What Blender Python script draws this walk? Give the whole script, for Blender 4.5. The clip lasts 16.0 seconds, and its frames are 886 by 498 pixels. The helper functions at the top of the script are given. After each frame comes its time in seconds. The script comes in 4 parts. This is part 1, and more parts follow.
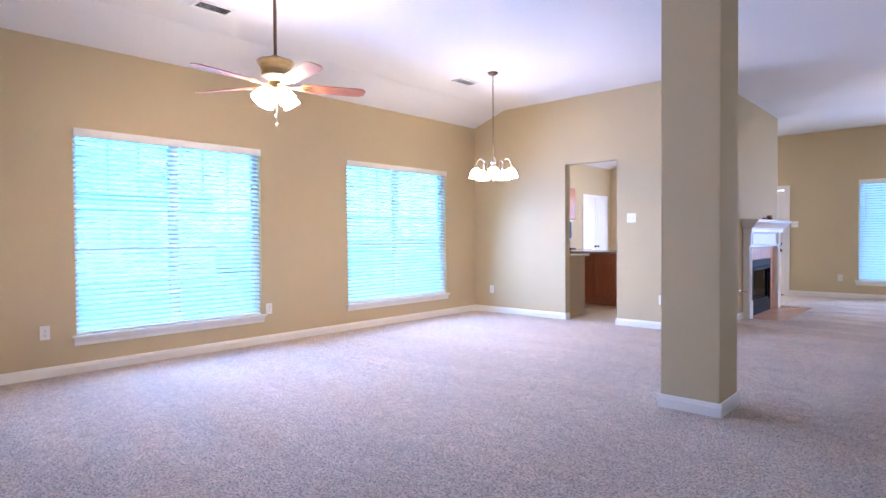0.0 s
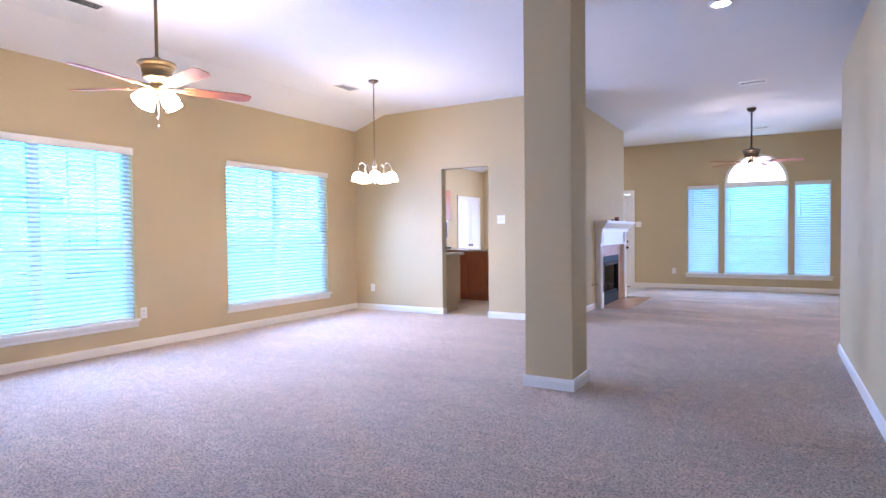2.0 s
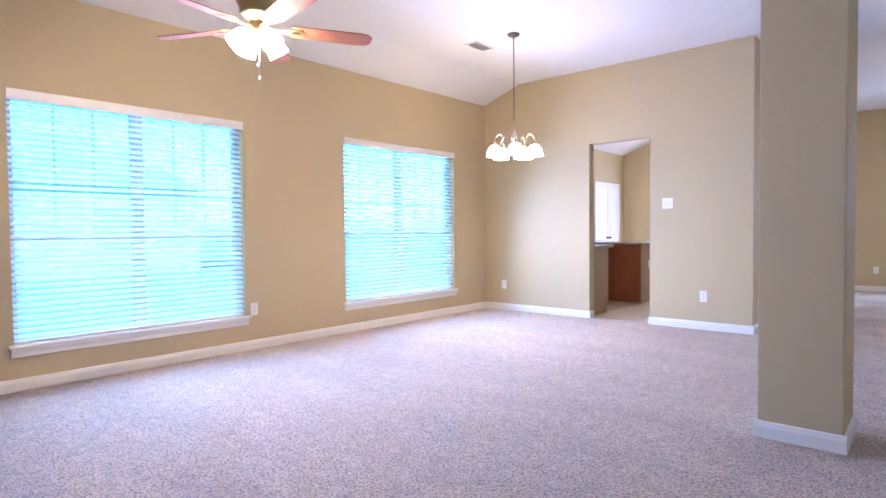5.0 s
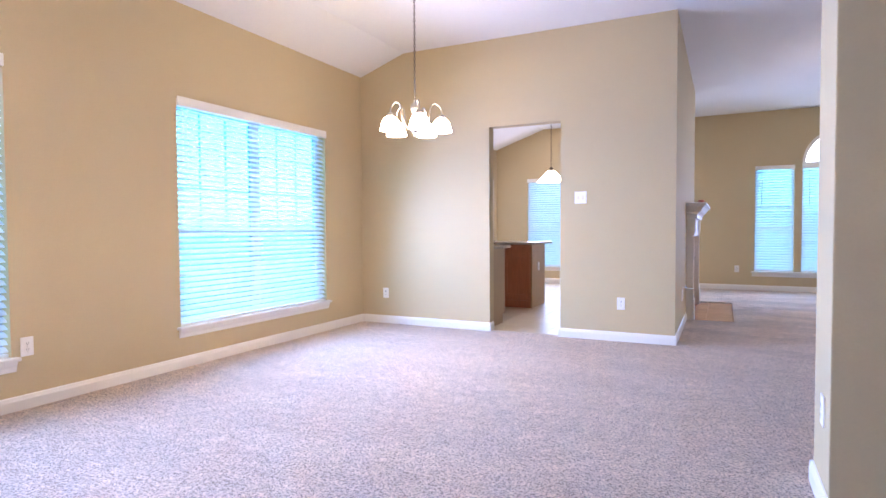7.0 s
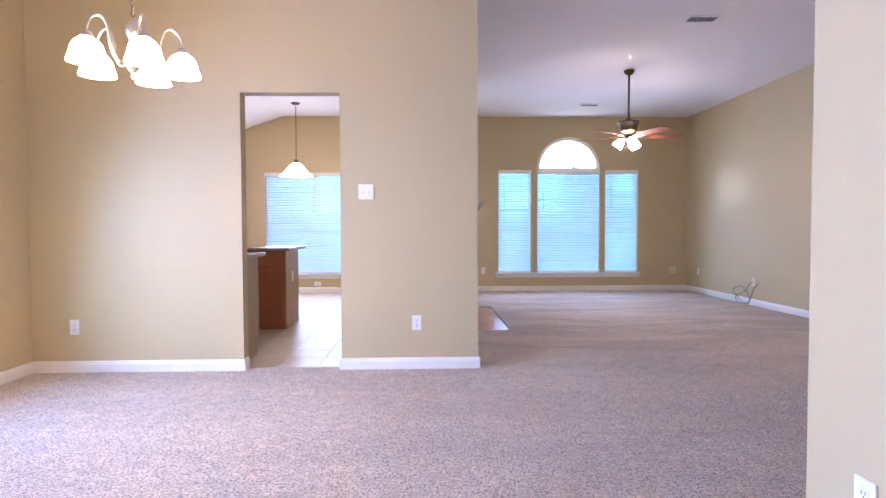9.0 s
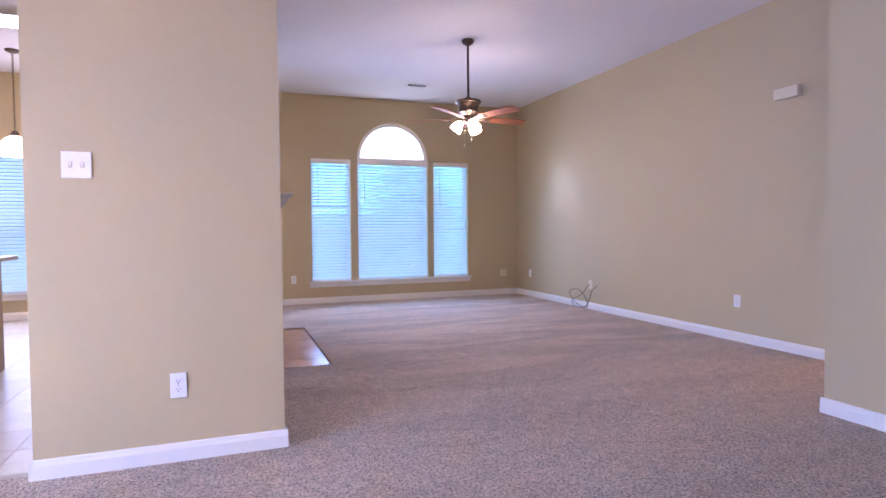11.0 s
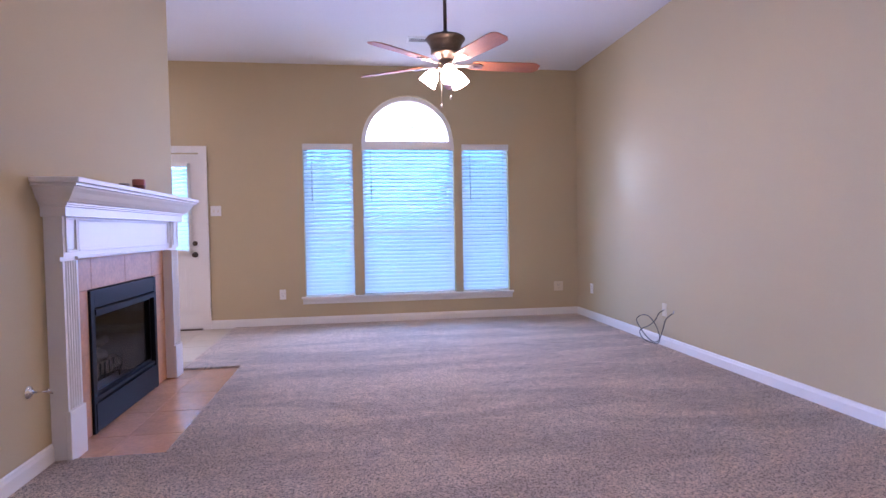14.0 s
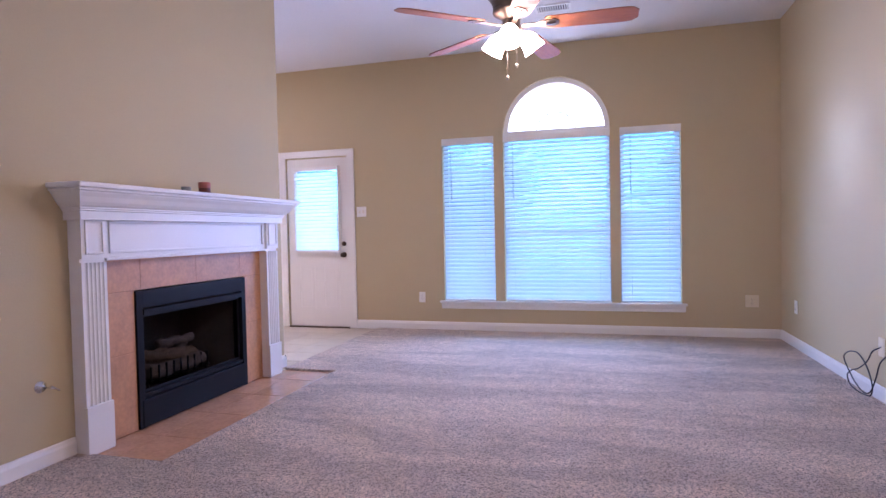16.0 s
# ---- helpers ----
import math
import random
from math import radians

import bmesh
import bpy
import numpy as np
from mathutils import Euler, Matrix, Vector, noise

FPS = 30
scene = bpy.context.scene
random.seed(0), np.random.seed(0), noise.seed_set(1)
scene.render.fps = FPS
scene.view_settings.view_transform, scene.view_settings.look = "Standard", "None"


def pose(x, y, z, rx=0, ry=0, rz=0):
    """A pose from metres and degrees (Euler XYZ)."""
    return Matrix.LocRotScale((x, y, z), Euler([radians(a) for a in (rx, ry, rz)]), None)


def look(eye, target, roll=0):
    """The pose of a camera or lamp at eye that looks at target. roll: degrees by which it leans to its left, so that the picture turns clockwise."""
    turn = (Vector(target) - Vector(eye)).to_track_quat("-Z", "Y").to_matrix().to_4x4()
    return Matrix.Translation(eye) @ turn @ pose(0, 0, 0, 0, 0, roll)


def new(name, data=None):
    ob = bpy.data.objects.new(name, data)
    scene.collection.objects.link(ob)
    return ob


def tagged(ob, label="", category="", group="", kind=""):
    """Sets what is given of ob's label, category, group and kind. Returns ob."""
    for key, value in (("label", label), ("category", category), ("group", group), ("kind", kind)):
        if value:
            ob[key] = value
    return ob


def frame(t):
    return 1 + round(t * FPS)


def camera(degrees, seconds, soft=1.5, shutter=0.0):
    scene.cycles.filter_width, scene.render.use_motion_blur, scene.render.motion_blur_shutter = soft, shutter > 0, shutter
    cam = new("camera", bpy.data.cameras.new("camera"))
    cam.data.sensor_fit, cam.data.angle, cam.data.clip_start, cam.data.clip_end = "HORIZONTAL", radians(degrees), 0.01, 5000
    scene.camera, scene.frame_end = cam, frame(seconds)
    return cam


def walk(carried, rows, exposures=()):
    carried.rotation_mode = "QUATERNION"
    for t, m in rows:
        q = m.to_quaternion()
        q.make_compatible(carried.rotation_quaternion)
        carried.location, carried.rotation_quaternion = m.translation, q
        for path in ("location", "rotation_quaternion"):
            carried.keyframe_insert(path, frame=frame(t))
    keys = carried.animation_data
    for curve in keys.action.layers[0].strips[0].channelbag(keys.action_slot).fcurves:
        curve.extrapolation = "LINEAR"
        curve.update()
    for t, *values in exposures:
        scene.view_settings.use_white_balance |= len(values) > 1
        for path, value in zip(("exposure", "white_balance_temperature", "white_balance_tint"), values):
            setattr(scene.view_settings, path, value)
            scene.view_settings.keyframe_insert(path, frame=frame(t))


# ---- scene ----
cam = camera(75.6, 16.0)
EXPOSURES = [(0.0, 3.33, 6080, 31), (7.0, 3.36, 6300, 32), (9.5, 3.23, 6620, 38), (12.5, 3.13, 6240, 51), (16.0, 3.25, 6130, 49)]
PATH = [
    (0, (0.468, 1.048, 1.172), (-0.878, 2.527, 1.128), -0.4),
    (0.5, (0.563, 0.919, 1.173), (-0.698, 2.471, 1.13), -0.6),
    (1, (0.627, 0.84, 1.181), (-0.544, 2.461, 1.139), -0.6),
    (1.5, (0.644, 0.767, 1.209), (-0.421, 2.459, 1.157), -0.5),
    (2, (0.626, 0.743, 1.198), (-0.374, 2.474, 1.145), -0.6),
    (2.5, (0.594, 0.761, 1.207), (-0.393, 2.499, 1.147), -0.7),
    (3, (0.458, 0.832, 1.201), (-0.62, 2.515, 1.135), -0.7),
    (3.5, (0.306, 1.01, 1.141), (-0.961, 2.557, 1.082), -0.8),
    (3.7, (0.251, 1.067, 1.133), (-1.071, 2.567, 1.074), -0.6),
    (5.8, (-0.76, 1.92, 1.105), (-2.072, 3.428, 1.031), -0.4),
    (6, (-0.877, 2.012, 1.104), (-2.138, 3.562, 1.03), -0.4),
    (6.5, (-1.145, 2.237, 1.097), (-2.273, 3.887, 1.024), -0.4),
    (7, (-1.391, 2.417, 1.09), (-2.27, 4.211, 1.02), -0.3),
    (7.5, (-1.58, 2.635, 1.085), (-2.175, 4.544, 1.018), -0.2),
    (8, (-1.824, 2.865, 1.097), (-2.123, 4.842, 1.027), -0.1),
    (8.5, (-2.014, 3.201, 1.078), (-2.108, 5.198, 1.012), -0.2),
    (9, (-2.186, 3.581, 1.099), (-2.123, 5.579, 1.03), -0.2),
    (9.5, (-2.299, 3.968, 1.102), (-2.027, 5.948, 1.031), -0.0),
    (10, (-2.296, 4.356, 1.101), (-1.761, 6.282, 1.026), 0.1),
    (10.2, (-2.275, 4.508, 1.089), (-1.65, 6.406, 1.021), -0.1),
    (12.3, (-1.284, 5.918, 1.124), (-0.566, 7.783, 1.049), -0.6),
    (12.5, (-1.168, 6.032, 1.127), (-0.457, 7.9, 1.052), -0.6),
    (13, (-0.864, 6.308, 1.127), (-0.211, 8.197, 1.053), -0.8),
    (13.5, (-0.583, 6.528, 1.117), (-0.062, 8.458, 1.046), -0.9),
    (14, (-0.287, 6.683, 1.103), (0.007, 8.66, 1.034), -1.0),
    (14.5, (0.048, 6.814, 1.091), (0.03, 8.813, 1.029), -1.1),
    (15, (0.338, 6.961, 1.078), (0.102, 8.946, 1.018), -1.2),
    (15.5, (0.597, 7.16, 1.091), (0.244, 9.128, 1.035), -1.2),
    (16, (0.828, 7.416, 1.095), (0.281, 9.339, 1.038), -1.2),
]
walk(cam, [(t, look(eye, target, roll)) for t, eye, target, roll in PATH], EXPOSURES)

# ---- world, sun and exposure ----
world = bpy.data.worlds.new("world")
scene.world = world
world.use_nodes = True
wn = world.node_tree
sky = wn.nodes.new("ShaderNodeTexSky")
sky.sky_type, sky.sun_disc = "NISHITA", False
sky.sun_elevation, sky.sun_rotation = radians(38), radians(150)
wn.links.new(sky.outputs[0], wn.nodes["Background"].inputs[0])
wn.nodes["Background"].inputs[1].default_value = 0.13
sun_data = bpy.data.lights.new("sun", "SUN")
sun_data.energy, sun_data.angle, sun_data.color = 3.2, radians(14), (1.0, 0.95, 0.88)
sun = new("sun", sun_data)
sun.matrix_world = look((9, -14, 14), (0, 2, 0))

BULB = 7.5  # glow of the lit glass shades


def sky_lamp(name, x, y, z, turn, w, h, power, color=(0.47, 0.64, 1.0), spread=180, dip=0):
    """The sky's light in a window's opening."""
    data = bpy.data.lights.new(name, "AREA")
    data.shape, data.size, data.size_y, data.energy, data.color = "RECTANGLE", w, h, power, color
    data.spread = radians(spread)
    lamp = new(name, data)
    lamp.matrix_world = pose(x, y, z, 90 - dip, 0, turn)
    return lamp


# on the rooms' side of each opening, and behind each blind
sky_lamp("window_light", -5.06, 3.43, 1.35, -90, 1.7, 0.9, 11.3, (0.29, 0.49, 1.0), 150, 14)
sky_lamp("window_light", -5.06, 6.42, 1.35, -90, 1.7, 0.9, 11.3, (0.29, 0.49, 1.0), 150, 14)
sky_lamp("window_light", 0.33, 13.33, 1.3, 180, 2.4, 1.1, 5.8, (0.35, 0.55, 1.0), 150, 8)
sky_lamp("window_light", -4.13, 13.505, 1.2, 180, 1.6, 1.7, 5)
CYAN = (0.3, 0.7, 1.0)
sky_lamp("window_light", -5.258, 3.43, 1.2, -90, 1.7, 1.74, 3.1, CYAN)
sky_lamp("window_light", -5.258, 6.42, 1.2, -90, 1.7, 1.74, 3.1, CYAN)
sky_lamp("window_light", 0.33, 13.618, 1.2, 180, 2.45, 1.74, 3.0, CYAN)
sky_lamp("window_light", -4.13, 13.618, 1.2, 180, 1.55, 1.7, 1.6, CYAN)
sky_lamp("arch_light", 0.3325, 13.63, 2.36, 180, 0.95, 0.36, 1.1, (0.6, 0.8, 1.0)).data.shape = "ELLIPSE"
sky_lamp("arch_light", 0.33, 13.50, 2.34, 236, 0.25, 0.4, 0.085, (0.42, 0.68, 1.0), 22, 15).data.shape = "ELLIPSE"  # added narrow lamp for the bluish streak on the east wall
sky_lamp("window_light", -2.4625, 13.578, 1.38, 180, 0.5, 0.95, 0.9, CYAN)

# ---- materials ----


def material(name, color, rough=0.6, metal=0.0, vary=0.08, coarse=3.0, fine=90.0, bump=0.1, depth=0.002, coat=0.0, stretch=(1, 1, 1), spec=0.5, per_piece=0.0):
    m = bpy.data.materials.new(name)
    m.use_nodes = True
    t = m.node_tree
    n, l = t.nodes, t.links
    b = n["Principled BSDF"]
    b.inputs["Roughness"].default_value, b.inputs["Metallic"].default_value = rough, metal
    b.inputs["Coat Weight"].default_value = coat
    b.inputs["Specular IOR Level"].default_value = spec
    co, mp = n.new("ShaderNodeTexCoord"), n.new("ShaderNodeMapping")
    mp.inputs["Scale"].default_value = stretch
    l.new(co.outputs["Object"], mp.inputs[0])
    a, f = n.new("ShaderNodeTexNoise"), n.new("ShaderNodeTexNoise")
    a.inputs["Scale"].default_value, f.inputs["Scale"].default_value = coarse, fine
    a.inputs["Detail"].default_value, f.inputs["Detail"].default_value = 4, 3
    l.new(mp.outputs[0], a.inputs[0]), l.new(mp.outputs[0], f.inputs[0])
    add = n.new("ShaderNodeMath")
    add.operation = "ADD"
    l.new(a.outputs[0], add.inputs[0]), l.new(f.outputs[0], add.inputs[1])
    rng = n.new("ShaderNodeMapRange")
    rng.inputs[1].default_value, rng.inputs[2].default_value = 0.5, 1.5
    rng.inputs[3].default_value, rng.inputs[4].default_value = 1 - vary, 1 + vary
    l.new(add.outputs[0], rng.inputs[0])
    fac = rng.outputs[0]
    if per_piece:
        info, pr, mul = n.new("ShaderNodeObjectInfo"), n.new("ShaderNodeMapRange"), n.new("ShaderNodeMath")
        pr.inputs[3].default_value, pr.inputs[4].default_value = 1 - per_piece, 1 + per_piece
        mul.operation = "MULTIPLY"
        l.new(info.outputs["Random"], pr.inputs[0])
        l.new(fac, mul.inputs[0]), l.new(pr.outputs[0], mul.inputs[1])
        fac = mul.outputs[0]
    vm = n.new("ShaderNodeVectorMath")
    vm.operation = "SCALE"
    vm.inputs[0].default_value = color
    l.new(fac, vm.inputs["Scale"])
    l.new(vm.outputs[0], b.inputs["Base Color"])
    if bump:
        bp = n.new("ShaderNodeBump")
        bp.inputs["Strength"].default_value, bp.inputs["Distance"].default_value = bump, depth
        l.new(f.outputs[0], bp.inputs["Height"])
        l.new(bp.outputs[0], b.inputs["Normal"])
    return m


def glow_material(name, color, strength, rough=0.4):
    m = material(name, (0.85, 0.84, 0.8), rough, bump=0, vary=0.03)
    b = m.node_tree.nodes["Principled BSDF"]
    b.inputs["Emission Color"].default_value, b.inputs["Emission Strength"].default_value = (*color, 1), strength
    return m


def carpet_material():
    m = bpy.data.materials.new("carpet")
    m.use_nodes = True
    n, l = m.node_tree.nodes, m.node_tree.links
    b = n["Principled BSDF"]
    b.inputs["Roughness"].default_value = 0.95
    b.inputs["Specular IOR Level"].default_value = 0.1
    b.inputs["Sheen Weight"].default_value = 0.25
    b.inputs["Sheen Roughness"].default_value = 0.6
    co = n.new("ShaderNodeTexCoord")
    tuft, fleck, mott, lane = (n.new("ShaderNodeTexNoise") for _ in range(4))
    for node, s, d in ((tuft, 165, 5), (fleck, 70, 3), (mott, 15, 4)):
        node.inputs["Scale"].default_value, node.inputs["Detail"].default_value = s, d
        l.new(co.outputs["Object"], node.inputs[0])
    tuft.inputs["Roughness"].default_value = 0.72
    tuft.inputs["Distortion"].default_value = 0.6
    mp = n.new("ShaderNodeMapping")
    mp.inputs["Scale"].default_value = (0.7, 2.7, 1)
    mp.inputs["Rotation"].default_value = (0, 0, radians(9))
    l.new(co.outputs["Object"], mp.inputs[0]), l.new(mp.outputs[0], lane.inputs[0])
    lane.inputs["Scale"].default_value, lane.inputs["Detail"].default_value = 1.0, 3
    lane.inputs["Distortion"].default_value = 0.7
    ramp = n.new("ShaderNodeValToRGB")
    ramp.color_ramp.elements[0].position, ramp.color_ramp.elements[1].position = 0.415, 0.54
    ramp.color_ramp.elements[0].color, ramp.color_ramp.elements[1].color = (0.065, 0.042, 0.029, 1), (0.86, 0.695, 0.54, 1)
    mid = ramp.color_ramp.elements.new(0.465)
    mid.color = (0.45, 0.33, 0.24, 1)
    both = n.new("ShaderNodeMix")
    both.inputs[0].default_value = 0.3
    l.new(tuft.outputs[0], both.inputs[2]), l.new(fleck.outputs[0], both.inputs[3])
    l.new(both.outputs[0], ramp.inputs[0])
    tone = n.new("ShaderNodeMath")
    tone.operation = "MULTIPLY_ADD"
    l.new(mott.outputs[0], tone.inputs[0])
    tone.inputs[1].default_value, tone.inputs[2].default_value = 0.7, 0.33
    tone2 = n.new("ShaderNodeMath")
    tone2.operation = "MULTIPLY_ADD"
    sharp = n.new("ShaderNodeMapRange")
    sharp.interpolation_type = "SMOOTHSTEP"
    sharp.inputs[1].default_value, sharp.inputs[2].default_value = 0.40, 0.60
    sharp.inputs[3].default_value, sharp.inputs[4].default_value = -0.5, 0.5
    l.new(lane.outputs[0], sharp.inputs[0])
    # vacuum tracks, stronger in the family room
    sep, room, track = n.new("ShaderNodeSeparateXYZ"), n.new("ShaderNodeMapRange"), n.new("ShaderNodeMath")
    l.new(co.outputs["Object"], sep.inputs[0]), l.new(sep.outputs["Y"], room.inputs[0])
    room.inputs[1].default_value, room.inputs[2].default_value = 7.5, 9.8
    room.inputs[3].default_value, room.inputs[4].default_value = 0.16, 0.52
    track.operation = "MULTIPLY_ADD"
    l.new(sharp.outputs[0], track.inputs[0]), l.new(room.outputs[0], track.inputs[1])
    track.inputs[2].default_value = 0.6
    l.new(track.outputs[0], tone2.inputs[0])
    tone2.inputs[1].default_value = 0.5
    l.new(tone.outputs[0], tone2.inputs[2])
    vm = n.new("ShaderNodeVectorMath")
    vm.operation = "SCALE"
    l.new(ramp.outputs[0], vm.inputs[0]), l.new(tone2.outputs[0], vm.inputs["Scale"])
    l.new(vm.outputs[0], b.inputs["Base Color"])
    h = n.new("ShaderNodeMath")
    h.operation = "MULTIPLY_ADD"
    l.new(fleck.outputs[0], h.inputs[0]), l.new(tuft.outputs[0], h.inputs[2])
    h.inputs[1].default_value = 0.5
    bp = n.new("ShaderNodeBump")
    bp.inputs["Strength"].default_value, bp.inputs["Distance"].default_value = 1.0, 0.015
    l.new(h.outputs[0], bp.inputs["Height"]), l.new(bp.outputs[0], b.inputs["Normal"])
    return m


def slat_material():
    m = bpy.data.materials.new("blind_slat")
    m.use_nodes = True
    n, l = m.node_tree.nodes, m.node_tree.links
    b = n["Principled BSDF"]
    b.inputs["Base Color"].default_value, b.inputs["Roughness"].default_value = (0.85, 0.86, 0.88, 1), 0.4
    tr, mx = n.new("ShaderNodeBsdfTranslucent"), n.new("ShaderNodeMixShader")
    tr.inputs[0].default_value = (0.85, 0.9, 0.95, 1)
    mx.inputs[0].default_value = 0.5
    l.new(b.outputs[0], mx.inputs[1]), l.new(tr.outputs[0], mx.inputs[2])
    l.new(mx.outputs[0], n["Material Output"].inputs[0])
    return m


def glass_material(name="window_glass", tint=(0.31, 0.75, 0.87, 1)):
    m = bpy.data.materials.new(name)
    m.use_nodes = True
    n, l = m.node_tree.nodes, m.node_tree.links
    tr, gl, mx, fr = n.new("ShaderNodeBsdfTransparent"), n.new("ShaderNodeBsdfGlossy"), n.new("ShaderNodeMixShader"), n.new("ShaderNodeFresnel")
    gl.inputs["Roughness"].default_value = 0.02
    tr.inputs[0].default_value = tint
    cap = n.new("ShaderNodeMath")
    cap.operation = "MINIMUM"
    cap.inputs[1].default_value = 0.12
    l.new(fr.outputs[0], cap.inputs[0])
    l.new(cap.outputs[0], mx.inputs[0]), l.new(tr.outputs[0], mx.inputs[1]), l.new(gl.outputs[0], mx.inputs[2])
    l.new(mx.outputs[0], n["Material Output"].inputs[0])
    return m


TAN = material("tan_wall_paint", (0.54, 0.437, 0.262), 0.75, vary=0.03, coarse=0.8, fine=110, bump=0.25, depth=0.003, spec=0.3)
CEIL = material("white_ceiling_texture", (0.76, 0.75, 0.73), 0.85, vary=0.03, coarse=1.2, fine=45, bump=0.3, depth=0.004, spec=0.2)
TRIM = material("white_trim_paint", (0.80, 0.78, 0.73), 0.38, vary=0.02, coarse=2, fine=60, bump=0.03)
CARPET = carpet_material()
TILE = material("beige_floor_tile", (0.56, 0.47, 0.34), 0.35, vary=0.14, coarse=6, fine=60, bump=0.08, per_piece=0.06)
GROUT = material("grey_grout", (0.52, 0.44, 0.33), 0.9, vary=0.1, bump=0.3)
TERRA = material("terracotta_tile", (0.58, 0.31, 0.17), 0.27, spec=0.8, vary=0.22, coarse=9, fine=45, bump=0.12, per_piece=0.07)
TERRA_WALL = material("terracotta_wall_tile", (0.55, 0.275, 0.135), 0.45, vary=0.24, coarse=9, fine=45, bump=0.12, per_piece=0.06)
WGROUT = material("terracotta_grout", (0.44, 0.22, 0.115), 0.9, vary=0.1, bump=0.3)
OAK = material("red_oak_cabinet", (0.44, 0.165, 0.08), 0.38, vary=0.28, coarse=5, fine=40, bump=0.08, stretch=(9, 9, 0.8), coat=0.2)
PANEL = material("tan_cabinet_side", (0.42, 0.29, 0.16), 0.5, vary=0.1, coarse=4, fine=60, bump=0.05, stretch=(6, 6, 0.8))
GRANITE = material("speckled_granite", (0.42, 0.38, 0.31), 0.18, vary=0.55, coarse=45, fine=140, bump=0.0)
BLACK = material("black_metal", (0.008, 0.008, 0.0095), 0.5, vary=0.2, bump=0.1, fine=200, spec=0.12)
SOOT = material("sooty_firebrick", (0.06, 0.045, 0.036), 0.9, vary=0.4, coarse=8, fine=50, bump=0.4, depth=0.006)
BARK = material("charred_log", (0.16, 0.12, 0.09), 0.85, vary=0.6, coarse=14, fine=60, bump=0.8, depth=0.012, stretch=(4, 1, 4))
BRONZE = material("antique_bronze", (0.115, 0.085, 0.06), 0.36, 0.85, vary=0.25, coarse=12, bump=0.03)
NICKEL = material("brushed_nickel", (0.42, 0.39, 0.34), 0.34, 0.9, vary=0.12, coarse=12, bump=0.03)
CHROME = material("chrome", (0.75, 0.75, 0.76), 0.12, 1.0, vary=0.04, bump=0)
BLADE = material("cherry_fan_blade", (0.33, 0.115, 0.048), 0.6, vary=0.3, coarse=4, fine=30, bump=0.04, stretch=(1.2, 12, 4), spec=0.25)
PLASTIC = material("white_plastic", (0.82, 0.81, 0.78), 0.35, vary=0.02, bump=0)
IVORY = material("ivory_plastic", (0.70, 0.61, 0.44), 0.4, vary=0.03, bump=0)
SLOT = material("dark_slot", (0.03, 0.028, 0.025), 0.6, vary=0.1, bump=0)
RUBBER = material("black_cable", (0.018, 0.018, 0.022), 0.45, vary=0.1, bump=0)
WAX_LIGHT = material("faded_red_wax", (0.42, 0.12, 0.09), 0.5, vary=0.2, coarse=20, bump=0.1)
WAX = material("dark_red_wax", (0.13, 0.028, 0.018), 0.45, vary=0.2, coarse=20, bump=0.1)
PEWTER = material("grey_ceramic", (0.22, 0.2, 0.19), 0.4, vary=0.1, bump=0)
STEEL = material("stainless_steel", (0.45, 0.46, 0.48), 0.3, 0.9, vary=0.1, bump=0.02)
SLAT = slat_material()
# the cyan tint cools and dims the daylight seen through these panes
GLASS = glass_material()
CLEAR = glass_material("clear_glass", (0.93, 0.97, 0.97, 1))
VINYL = material("grey_vinyl_frame", (0.46, 0.46, 0.50), 0.4, vary=0.02, bump=0)
SHADE = glow_material("lit_frosted_glass", (1.0, 0.9, 0.72), BULB)
SHADE_WARM = glow_material("lit_warm_frosted_glass", (1.0, 0.86, 0.62), 10.5)
CHAND = glow_material("lit_chandelier_glass", (1.0, 0.84, 0.56), 4.8)
PEND = glow_material("lit_pendant_glass", (1.0, 0.88, 0.7), 1.1)
TUBE = glow_material("lit_diffuser", (0.95, 0.97, 1.0), 3.2)
CAN = glow_material("lit_recessed_lamp", (1.0, 0.9, 0.75), 3.0)
HALL = glow_material("lit_hall_dome", (1.0, 0.75, 0.48), 14.0)
BRASS = material("antique_brass", (0.30, 0.22, 0.11), 0.36, 0.85, vary=0.25, coarse=12, bump=0.03)
GRASS = material("lawn_grass", (0.20, 0.21, 0.14), 0.9, vary=0.4, coarse=0.6, fine=30, bump=0.6, depth=0.03)
SIDING = material("pale_house_siding", (0.68, 0.66, 0.62), 0.8, vary=0.06, bump=0.1)
ROOF = material("grey_roof_shingle", (0.33, 0.32, 0.31), 0.9, vary=0.3, coarse=4, bump=0.4)
FENCE = material("weathered_cedar", (0.46, 0.40, 0.33), 0.85, vary=0.25, coarse=3, fine=40, bump=0.3, stretch=(6, 6, 0.6), per_piece=0.15)
LEAF = material("tree_leaves", (0.10, 0.13, 0.09), 0.6, vary=0.5, coarse=1.5, fine=10, bump=0)
TRUNK = material("tree_bark", (0.12, 0.09, 0.065), 0.9, vary=0.4, coarse=6, bump=0.8, depth=0.02)

# ---- mesh helpers ----


def box(bm, x0, x1, y0, y1, z0, z1, bevel=0.0):
    m = Matrix.LocRotScale(((x0 + x1) / 2, (y0 + y1) / 2, (z0 + z1) / 2), None, (abs(x1 - x0), abs(y1 - y0), abs(z1 - z0)))
    vs = bmesh.ops.create_cube(bm, size=1.0, matrix=m)["verts"]
    if bevel:
        es = list({e for v in vs for e in v.link_edges})
        bmesh.ops.bevel(bm, geom=es, offset=bevel, segments=2, affect="EDGES", profile=0.6)
    return bm


def boxed(*args, **kw):
    return box(bmesh.new(), *args, **kw)


